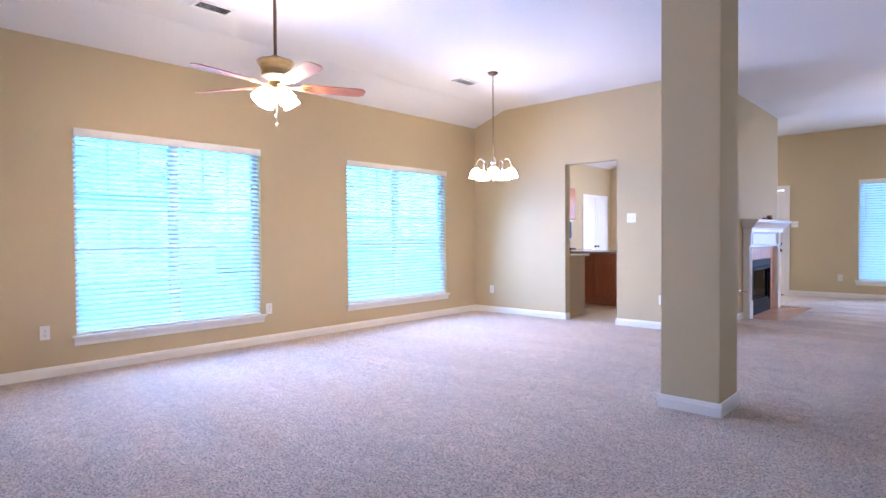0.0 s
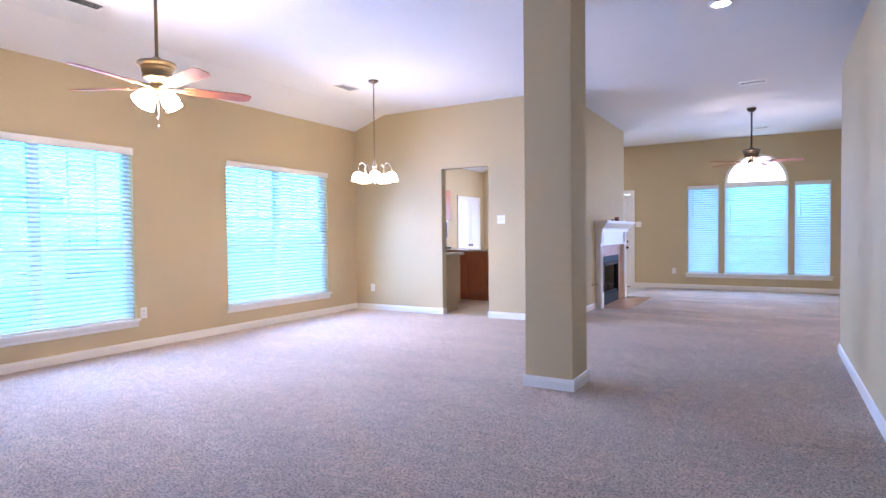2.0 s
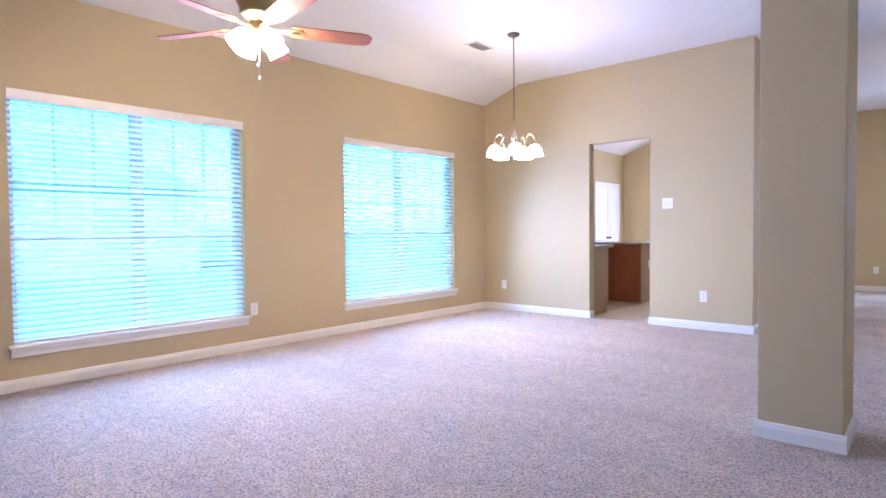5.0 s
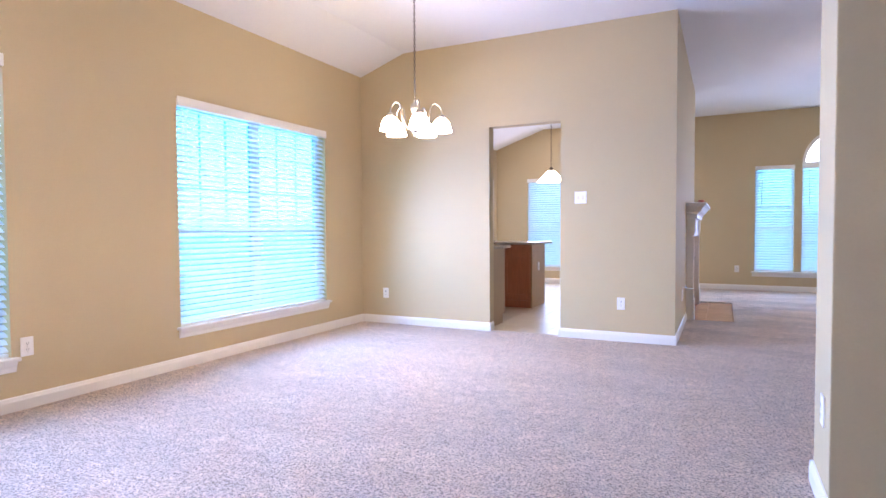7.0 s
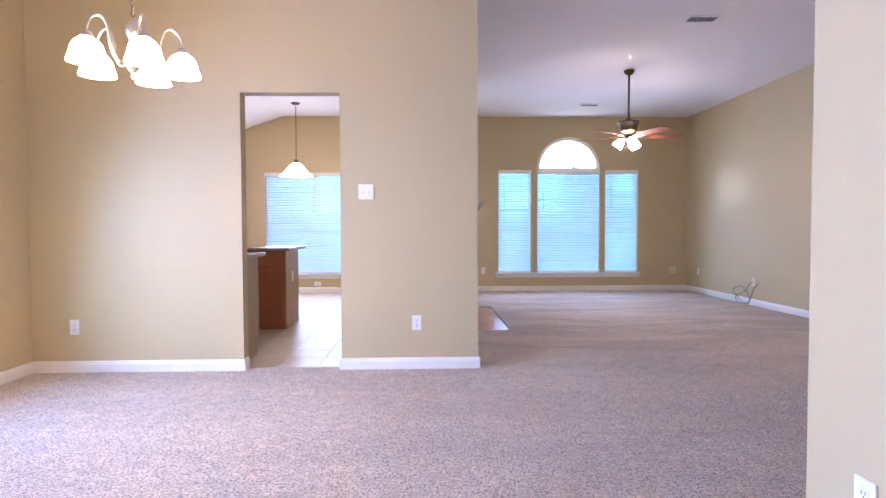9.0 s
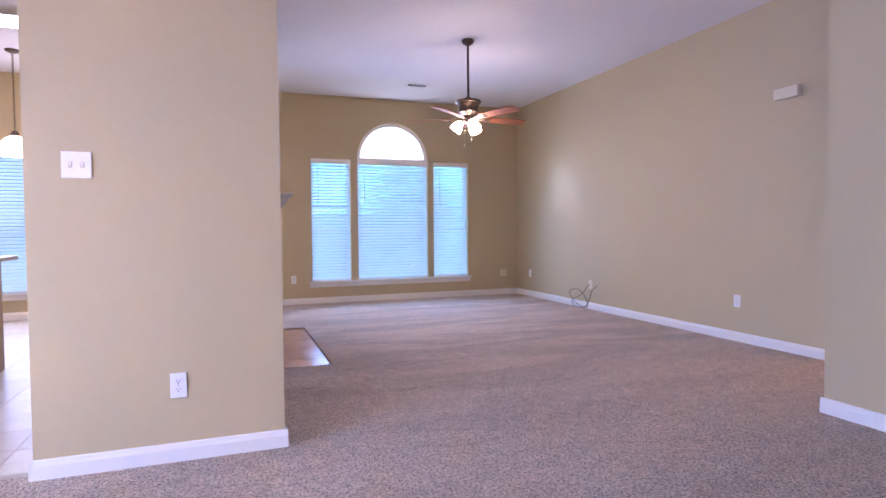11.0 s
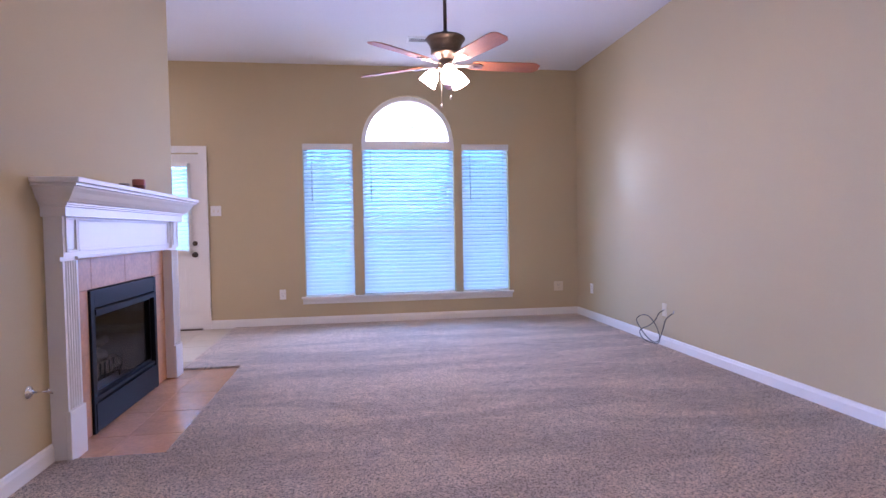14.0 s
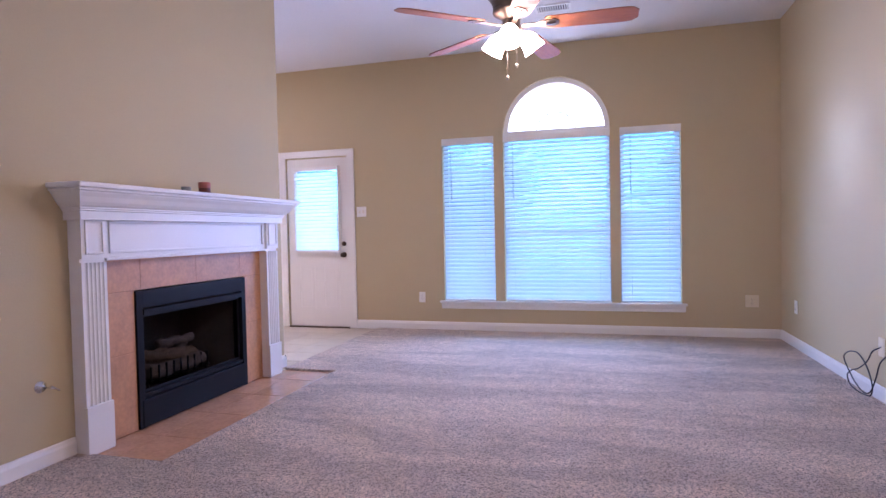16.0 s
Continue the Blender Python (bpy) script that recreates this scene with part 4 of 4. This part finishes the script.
def ceiling_fan(x, y, zt, turn, label, lights=4, tint=BRONZE, r=0.70, lit=SHADE):
    """zt: the height of the motor's top."""
    root = thing("ceiling_fan", pose(x, y, TOP, 0, 0, 0), label, "ceiling fan", group="ceiling fans")
    z0 = zt - TOP
    part("canopy", lathe(bmesh.new(), [(0.062, -0.0005), (0.066, -0.012), (0.06, -0.03), (0.04, -0.05), (0.022, -0.06), (0.013, -0.062)], 28), tint, root)
    part("downrod", tube(bmesh.new(), [(0, 0, -0.055), (0, 0, z0 + 0.02)], 0.0125, 14), tint, root)
    part("motor", lathe(bmesh.new(), [(0.012, z0 + 0.035), (0.03, z0 + 0.03), (0.034, z0 + 0.006), (0.09, z0 + 0.002), (0.128, z0 - 0.008), (0.137, z0 - 0.02), (0.133, z0 - 0.028), (0.122, z0 - 0.034), (0.12, z0 - 0.04), (0.114, z0 - 0.044), (0.118, z0 - 0.05), (0.11, z0 - 0.054), (0.106, z0 - 0.075), (0.099, z0 - 0.092), (0.102, z0 - 0.096), (0.097, z0 - 0.1), (0.1, z0 - 0.106), (0.104, z0 - 0.116), (0.1, z0 - 0.126), (0.085, z0 - 0.134), (0.06, z0 - 0.15), (0.05, z0 - 0.16)], 36), tint, root, "ribbed bronze motor housing")
    zb = z0 - 0.19
    first = None
    for k in range(5):
        m = pose(0, 0, zb, 0, 0, turn + 72 * k)
        if first is None:
            outline = [(0.185, -0.047), (0.2, -0.055), (0.3, -0.06), (r - 0.08, -0.068), (r - 0.032, -0.062), (r, -0.035), (r, 0.035), (r - 0.032, 0.062), (r - 0.08, 0.068), (0.3, 0.06), (0.2, 0.055), (0.185, 0.047)]
            bm = prism(bmesh.new(), outline, -0.003, 0.003)
            bmesh.ops.transform(bm, matrix=Matrix.Rotation(radians(-12), 4, "X"), verts=bm.verts)
            first = part("blade", bm, BLADE, root, "cherry wood blade", m=m)
            bm = bmesh.new()
            prism(bm, [(0.06, -0.016), (0.13, -0.012), (0.17, -0.03), (0.235, -0.038), (0.262, -0.02), (0.262, 0.02), (0.235, 0.038), (0.17, 0.03), (0.13, 0.012), (0.06, 0.016)], -0.009, -0.0035)
            bmesh.ops.transform(bm, matrix=Matrix.Rotation(radians(-12), 4, "X"), verts=bm.verts)
            box(bm, 0.195, 0.24, -0.006, 0.006, -0.014, -0.008)
            iron = part("blade_iron", bm, tint, first)
        else:
            b = again(first, root, m)
            again(iron, b, Matrix.Identity(4))
    part("light_hub", lathe(bmesh.new(), [(0.05, z0 - 0.158), (0.052, zb - 0.004), (0.058, zb - 0.014), (0.05, zb - 0.036), (0.03, zb - 0.058), (0.012, zb - 0.072), (0.001, zb - 0.076)], 24), tint, root)
    shade = None
    for k in range(lights):
        m = pose(0, 0, zb - 0.012, 0, 0, turn + 30 + 360 / lights * k)
        tilt = Matrix.Rotation(radians(-38), 3, "Y")
        if shade is None:
            bm = tube(bmesh.new(), [(0.035, 0, -0.01), (0.062, 0, -0.008), (0.076, 0, -0.025)], 0.009, 8)
            arm = part("lamp_arm", bm, tint, root, m=m)
            shade = part("glass_shade", lathe(bmesh.new(), bell(0.063, 0.112), 24, (0.074, 0, -0.022), tilt), lit, arm, "glowing frosted glass shade")
        else:
            arm2 = again(arm, root, m)
            again(shade, arm2, Matrix.Identity(4))
    for dx, dy, ln in ((0.03, -0.02, 0.215), (-0.03, 0.025, 0.265)):
        bm = tube(bmesh.new(), [(dx, dy, zb - 0.06), (dx, dy, zb - ln)], 0.0014, 5)
        lathe(bm, [(0.001, 0.0), (0.006, -0.004), (0.009, -0.014), (0.006, -0.024), (0.001, -0.027)], 12, (dx, dy, zb - ln))
        part("pull_chain", bm, NICKEL, root)
    return root


ceiling_fan(-3.31, 3.37, 2.485, 63, "bronze ceiling fan with cherry blades and lit glass shades", 4, BRASS, 0.67, SHADE_WARM)
ceiling_fan(0.34, 10.62, 2.43, 3, "dark bronze ceiling fan with lit shades in the family room", 3, BRONZE, 0.675)

# ---- chandelier ----


def chandelier():
    root = thing("chandelier", pose(-3.545, 6.33, TOP), "five-arm nickel chandelier with lit glass bell shades on a chain", "chandelier")
    part("canopy", lathe(bmesh.new(), [(0.06, -0.0005), (0.062, -0.01), (0.045, -0.025), (0.012, -0.034), (0.006, -0.045)], 24), BRONZE, root)
    zt = 2.065 - TOP
    link, n = None, 38
    for k in range(n):
        z = -0.055 + (zt + 0.075) * k / (n - 1)
        m = pose(0, 0, z, 0, 0, 90 * (k % 2) + 20)
        if link is None:
            ring = [(0.0075 * math.sin(2 * math.pi * i / 12), 0, 0.0155 * math.cos(2 * math.pi * i / 12)) for i in range(13)]
            link = part("chain_link", tube(bmesh.new(), ring, 0.0022, 5), BRONZE, root, m=m)
        else:
            again(link, root, m)
    part("cord", tube(bmesh.new(), [(0.003, 0, -0.04), (0.003, 0.002, zt)], 0.002, 5), PEWTER, root)
    part("body", lathe(bmesh.new(), [(0.004, zt + 0.03), (0.012, zt + 0.02), (0.016, zt), (0.03, zt - 0.01), (0.033, zt - 0.05), (0.024, zt - 0.062), (0.02, zt - 0.1), (0.03, zt - 0.15), (0.036, zt - 0.18), (0.028, zt - 0.21), (0.012, zt - 0.225), (0.01, zt - 0.24), (0.014, zt - 0.25), (0.001, zt - 0.262)], 24), NICKEL, root)
    arm = None
    for k in range(5):
        m = pose(0, 0, zt, 0, 0, 20 + 72 * k) @ Matrix.Diagonal((0.91, 0.91, 1, 1))
        if arm is None:
            pts = [(0.03, 0, -0.17), (0.075, 0, -0.19), (0.11, 0, -0.15), (0.125, 0, -0.09), (0.135, 0, -0.035), (0.165, 0, -0.008), (0.2, 0, -0.02), (0.224, 0, -0.055), (0.228, 0, -0.1)]
            fine = []
            vs = [Vector(p) for p in pts]
            for i in range(len(vs) - 1):
                p0, p1, p2, p3 = vs[max(i - 1, 0)], vs[i], vs[i + 1], vs[min(i + 2, len(vs) - 1)]
                for q in range(4):
                    s = q / 4
                    fine.append(0.5 * (2 * p1 + (p2 - p0) * s + (2 * p0 - 5 * p1 + 4 * p2 - p3) * s * s + (3 * p1 - p0 - 3 * p2 + p3) * s ** 3))
            fine.append(vs[-1])
            arm = part("arm", tube(bmesh.new(), fine, 0.0065, 8), NICKEL, root, m=m)
            cup = part("socket_cup", lathe(bmesh.new(), [(0.006, -0.09), (0.022, -0.095), (0.03, -0.112), (0.03, -0.128)], 20, (0.228, 0, 0)), NICKEL, arm)
            shd = part("glass_shade", lathe(bmesh.new(), bell(0.090, 0.112), 28, (0.228, 0, -0.115)), CHAND, arm, "glowing frosted glass bell shade")
        else:
            a2 = again(arm, root, m)
            again(cup, a2, Matrix.Identity(4)), again(shd, a2, Matrix.Identity(4))


chandelier()

# ---- kitchen ----


def cabinet_front(root, x0, x1, y, z0, z1, s):
    """A framed door with a sunk middle; s: the way it faces along y."""
    door = part("cabinet_door", boxed(x0 + 0.05, x1 - 0.05, y, y + s * 0.008, z0 + 0.05, z1 - 0.05), OAK, root)
    for a, b in ((x0, x0 + 0.058), (x1 - 0.058, x1)):
        part("stile", boxed(a, b, y, y + s * 0.022, z0, z1, bevel=0.004), OAK, door)
    for a, b in ((z0, z0 + 0.058), (z1 - 0.058, z1)):
        part("rail", boxed(x0 + 0.059, x1 - 0.059, y, y + s * 0.022, a, b, bevel=0.004), OAK, door)


# peninsula facing the doorway
pen = thing("kitchen_peninsula", pose(0, 0, 0), "reddish oak base cabinet at the end of the counter", "base cabinet")
px0, px1, py0, py1 = -5.0, -3.725, 9.95, 10.56
part("carcass", boxed(px0, px1 - 0.02, py0, py1, 0.10, 0.865), OAK, pen)
part("toe_kick", boxed(px0, px1 - 0.02, py0 - 0.012, py1, 0.0, 0.098, bevel=0.003), OAK, pen)
part("end_panel", boxed(px1 - 0.02, px1, py0 - 0.004, py1 + 0.004, 0.0, 0.865, bevel=0.002), PANEL, pen, "tan finished end panel")
for a, b in ((-4.99, -4.575), (-4.555, -4.16), (-4.14, -3.765)):
    part("drawer_front", boxed(a, b, py0 - 0.02, py0, 0.70, 0.845, bevel=0.004), OAK, pen)
    cabinet_front(pen, a, b, py0, 0.125, 0.685, -1)
top = thing("countertop", pose(0, 0, 0), "speckled granite countertop on the peninsula cabinet", "countertop", group="granite countertops")
part("slab", boxed(px0 - 0.2, px1 + 0.045, py0 - 0.035, py1 + 0.25, 0.866, 0.90, bevel=0.006), GRANITE, top)
outlet("", 0, 0, at=pose(px1, 10.24, 0.56, 0, 0, 90))

# counter run behind the dining wall
run = thing("base_cabinet", pose(0, 0, 0), "oak base cabinet run with tan finished end behind the doorway", "base cabinet")
sy0, sy1 = NY + WT + 0.002, 8.74
part("carcass", boxed(KX, -3.70, sy0, sy1 - 0.02, 0.10, 0.865), OAK, run)
part("toe_kick", boxed(KX, -3.70, sy0, sy1 - 0.08, 0.0, 0.10), OAK, run)
bm = bmesh.new()
box(bm, -3.70, -3.68, sy0, sy1 - 0.02, 0.10, 0.865), box(bm, -3.70, -3.68, sy0, sy1 - 0.08, 0.0, 0.10)
part("end_panel", bm, PANEL, run, "tan finished end panel")
part("face_frame", boxed(-3.74, -3.681, sy1 - 0.019, sy1, 0.10, 0.865), OAK, run)
for a, b in ((-4.55, -4.16), (-4.14, -3.75)):
    part("drawer_front", boxed(a, b, sy1 - 0.02, sy1, 0.70, 0.845, bevel=0.004), OAK, run)
    cabinet_front(run, a, b, sy1 - 0.02, 0.125, 0.685, 1)
top = thing("countertop", pose(0, 0, 0), "speckled granite countertop beside the kitchen doorway", "countertop", group="granite countertops")
part("slab", boxed(KX, -3.62, sy0, sy1 + 0.03, 0.866, 0.90, bevel=0.006), GRANITE, top)

# west run with microwave and wall cabinet
run = thing("base_cabinet", pose(0, 0, 0), "oak base cabinet run along the kitchen wall", "base cabinet")
part("carcass", boxed(KX, -5.02, 8.75, 11.40, 0.10, 0.865), OAK, run)
part("toe_kick", boxed(KX, -5.08, 8.75, 11.40, 0.0, 0.10), OAK, run)
for a in (8.8, 9.32, 10.62):
    part("cabinet_door", boxed(-5.02, -5.002, a, a + 0.48, 0.125, 0.685, bevel=0.003), OAK, run)
    part("drawer_front", boxed(-5.02, -5.002, a, a + 0.48, 0.70, 0.845, bevel=0.003), OAK, run)
top = thing("countertop", pose(0, 0, 0), "speckled granite countertop along the kitchen wall", "countertop", group="granite countertops")
part("slab", boxed(KX, -4.985, 8.78, 9.70, 0.866, 0.90, bevel=0.006), GRANITE, top)
part("slab", boxed(KX, -4.985, 10.83, 11.42, 0.866, 0.90, bevel=0.006), GRANITE, top)
wc = thing("wall_cabinet", pose(0, 0, 0), "oak wall cabinet above the microwave", "wall cabinet")
part("carcass", boxed(KX, -5.22, 10.25, 11.20, 1.49, 2.1, bevel=0.003), OAK, wc)
for a in (10.27, 10.735):
    part("cabinet_door", boxed(-5.22, -5.202, a, a + 0.445, 1.51, 2.08, bevel=0.004), OAK, wc)
mw = thing("microwave", pose(0, 0, 0), "stainless steel microwave on the kitchen wall", "microwave")
part("case", boxed(KX, -5.2, 10.27, 11.03, 1.10, 1.46, bevel=0.005), STEEL, mw)
part("door_glass", boxed(-5.2, -5.192, 10.3, 10.82, 1.14, 1.42, bevel=0.002), BLACK, mw, "black glass door")
part("control_panel", boxed(-5.2, -5.194, 10.85, 11.01, 1.12, 1.44), SLOT, mw)
part("handle", tube(bmesh.new(), [(-5.17, 10.835, 1.15), (-5.17, 10.835, 1.41)], 0.008), STEEL, mw)
cm = thing("coffee_maker", pose(-5.25, 11.0, 0.9), "dark small appliance on the kitchen counter", "appliance")
part("body", boxed(-0.1, 0.1, -0.1, 0.1, 0.0, 0.03, bevel=0.006), BLACK, cm)
part("tower", boxed(-0.1, -0.02, -0.09, 0.09, 0.03, 0.17, bevel=0.006), BLACK, cm)

pend = thing("pendant_lamp", pose(-4.165, 12.5, TOP), "lit white glass cone pendant on a chain", "pendant lamp")
part("canopy", lathe(bmesh.new(), [(0.068, -0.0005), (0.07, -0.01), (0.05, -0.028), (0.01, -0.035)], 24), BRONZE, pend)
link = None
for k in range(30):
    m = pose(0, 0, -0.045 - 0.0275 * k, 0, 0, 90 * (k % 2))
    if link is None:
        link = part("chain_link", tube(bmesh.new(), [(0.009 * math.sin(2 * math.pi * i / 10), 0, 0.02 * math.cos(2 * math.pi * i / 10)) for i in range(11)], 0.0025, 5), BRONZE, pend, m=m)
    else:
        again(link, pend, m)
part("socket", lathe(bmesh.new(), [(0.008, -0.86), (0.03, -0.875), (0.042, -0.91), (0.05, -0.93)], 20), BRONZE, pend)
part("glass_shade", lathe(bmesh.new(), [(0.05, -0.925), (0.085, -0.945), (0.15, -1.02), (0.205, -1.085), (0.24, -1.115), (0.245, -1.125), (0.235, -1.118), (0.2, -1.08), (0.14, -1.02), (0.001, -0.95)], 32), PEND, pend, "glowing white glass cone")

fl = thing("fluorescent_ceiling_light", pose(-3.80, 11.36, TOP), "long lit fluorescent ceiling light in the kitchen", "ceiling light")
bm = bmesh.new()
for p in ((-0.63, -0.60, -0.21, 0.21), (0.60, 0.63, -0.21, 0.21), (-0.60, 0.60, -0.21, -0.18), (-0.60, 0.60, 0.18, 0.21)):
    box(bm, *p, -0.05, -0.0005)
part("frame", bm, TRIM, fl)
part("diffuser", boxed(-0.60, 0.60, -0.18, 0.18, -0.046, -0.01), TUBE, fl, "glowing diffuser")

# ---- outside ----
structure("ground", boxed(-300, 300, -300, 300, -0.6, -0.22), GRASS, "lawn around the house", "lawn")


def roofed_house(x, y, w, d, turn):
    root = thing("neighbour_house", pose(x, y, -0.22, 0, 0, turn), "pale single-storey house with a grey roof next door", "house")
    part("wall", boxed(-w / 2, w / 2, -d / 2, d / 2, 0, 2.8), SIDING, root)
    bm = loft(bmesh.new(), [[Vector((-w / 2 - 0.2, -d / 2 - 0.2, 2.8)), Vector((w / 2 + 0.2, -d / 2 - 0.2, 2.8)), Vector((w / 2 + 0.2, d / 2 + 0.2, 2.8)), Vector((-w / 2 - 0.2, d / 2 + 0.2, 2.8))], [Vector((-w / 2 + 2, -0.1, 4.9)), Vector((w / 2 - 2, -0.1, 4.9)), Vector((w / 2 - 2, 0.1, 4.9)), Vector((-w / 2 + 2, 0.1, 4.9))]])
    part("roof", bm, ROOF, root)
    for k in range(3):
        cx = -w / 2 + w * (k + 0.5) / 3
        win = part("window", boxed(cx - 0.55, cx + 0.55, -d / 2 - 0.04, -d / 2, 0.9, 2.2), VINYL, root)
        part("pane", boxed(cx - 0.47, cx + 0.47, -d / 2 - 0.05, -d / 2 - 0.04, 0.98, 2.12), VINYL, win)


roofed_house(-24.0, 3.0, 16, 8, 90)


def fence_run(x0, y0, x1, y1):
    root = thing("wooden_fence", pose(x0, y0, -0.22, 0, 0, math.degrees(math.atan2(y1 - y0, x1 - x0))), "weathered cedar board fence", "fence")
    ln = math.hypot(x1 - x0, y1 - y0)
    part("rail", boxed(0, ln, 0.02, 0.06, 0.4, 0.48), FENCE, root)
    part("rail", boxed(0, ln, 0.02, 0.06, 1.4, 1.48), FENCE, root)
    me = None
    for k in range(int(ln / 0.15)):
        m = pose(0.075 + 0.15 * k, 0, random.uniform(-0.02, 0.02))
        if me is None:
            me = part("board", boxed(-0.07, 0.07, -0.02, 0.02, 0.03, 1.8), FENCE, root, m=m)
        else:
            again(me, root, m)


fence_run(-9.0, 22.0, 12.0, 22.0)


def tree(x, y, h, r, seed):
    rnd = random.Random(seed)
    root = thing("tree", pose(x, y, -0.22), "leafy green tree in the yard", "tree", group="yard trees")
    bm = bmesh.new()
    rings = [(Vector((rnd.uniform(-0.06, 0.06) * k, rnd.uniform(-0.06, 0.06) * k, h * 0.55 * k / 6))) for k in range(7)]
    for k in range(6):
        tube(bm, [rings[k], rings[k + 1]], 0.17 * (1 - k / 9), 8)
    tips = []
    for k in range(9):
        a, z = rnd.uniform(0, 6.28), h * rnd.uniform(0.3, 0.55)
        e = Vector((math.cos(a) * r * rnd.uniform(0.4, 0.8), math.sin(a) * r * rnd.uniform(0.4, 0.8), z + rnd.uniform(0.2, 0.42) * h))
        s = Vector((0, 0, z))
        tube(bm, [s, s.lerp(e, 0.5) + Vector((0, 0, 0.15)), e], 0.045, 6)
        tips += [e, s.lerp(e, 0.7)]
    tips += [Vector((rnd.uniform(-0.4, 0.4) * r, rnd.uniform(-0.4, 0.4) * r, h * rnd.uniform(0.6, 1.0))) for _ in range(14)]
    part("trunk", bm, TRUNK, root)
    verts, faces = [], []
    for c in tips:
        for _ in range(80):
            p = c + Vector((rnd.gauss(0, 0.3), rnd.gauss(0, 0.3), rnd.gauss(0, 0.24))) * r * 0.55
            u = Vector((rnd.gauss(0, 1), rnd.gauss(0, 1), rnd.gauss(0, 1))).normalized()
            w = u.orthogonal().normalized()
            s = rnd.uniform(0.07, 0.13)
            i = len(verts)
            verts += [p - u * s, p + w * s * 0.5, p + u * s, p - w * s * 0.5]
            faces.append((i, i + 1, i + 2, i + 3))
    me = bpy.data.meshes.new("crown")
    me.from_pydata(verts, [], faces)
    me.materials.append(LEAF)
    crown = new("crown", me)
    crown.parent = root
    tagged(crown, kind="stuff")


for k, (x, y, h, r) in enumerate(((-1.9, 20.5, 3.0, 1.6), (2.9, 20.8, 2.9, 1.5), (-6.8, 20.4, 3.2, 1.7))):
    tree(x, y, h, r, k + 3)

# ---- kitchen floor tiles ----
tiles = structure("floor_kitchen", boxed(-5.6, CX + 0.065, NY + 0.055, FY + 0.02, -0.032, -0.0075), GROUT, "beige ceramic tile floor", "tile floor")
first = None
p = 0.335
for i in range(12):
    for j in range(17):
        x, y = -1.71 - p * (i + 0.5), FY - 0.01 - p * (j + 0.5)
        if y - p / 2 < NY + 0.05 or (x + p / 2 > -2.45 and y - p / 2 < 11.63 and y + p / 2 < 12.0):
            continue
        if first is None:
            first = part("tile", boxed(-p / 2 + 0.002, p / 2 - 0.002, -p / 2 + 0.002, p / 2 - 0.002, -0.016, -0.005, bevel=0.0015), TILE, tiles, m=pose(x, y, 0))
        else:
            again(first, tiles, pose(x, y, 0))
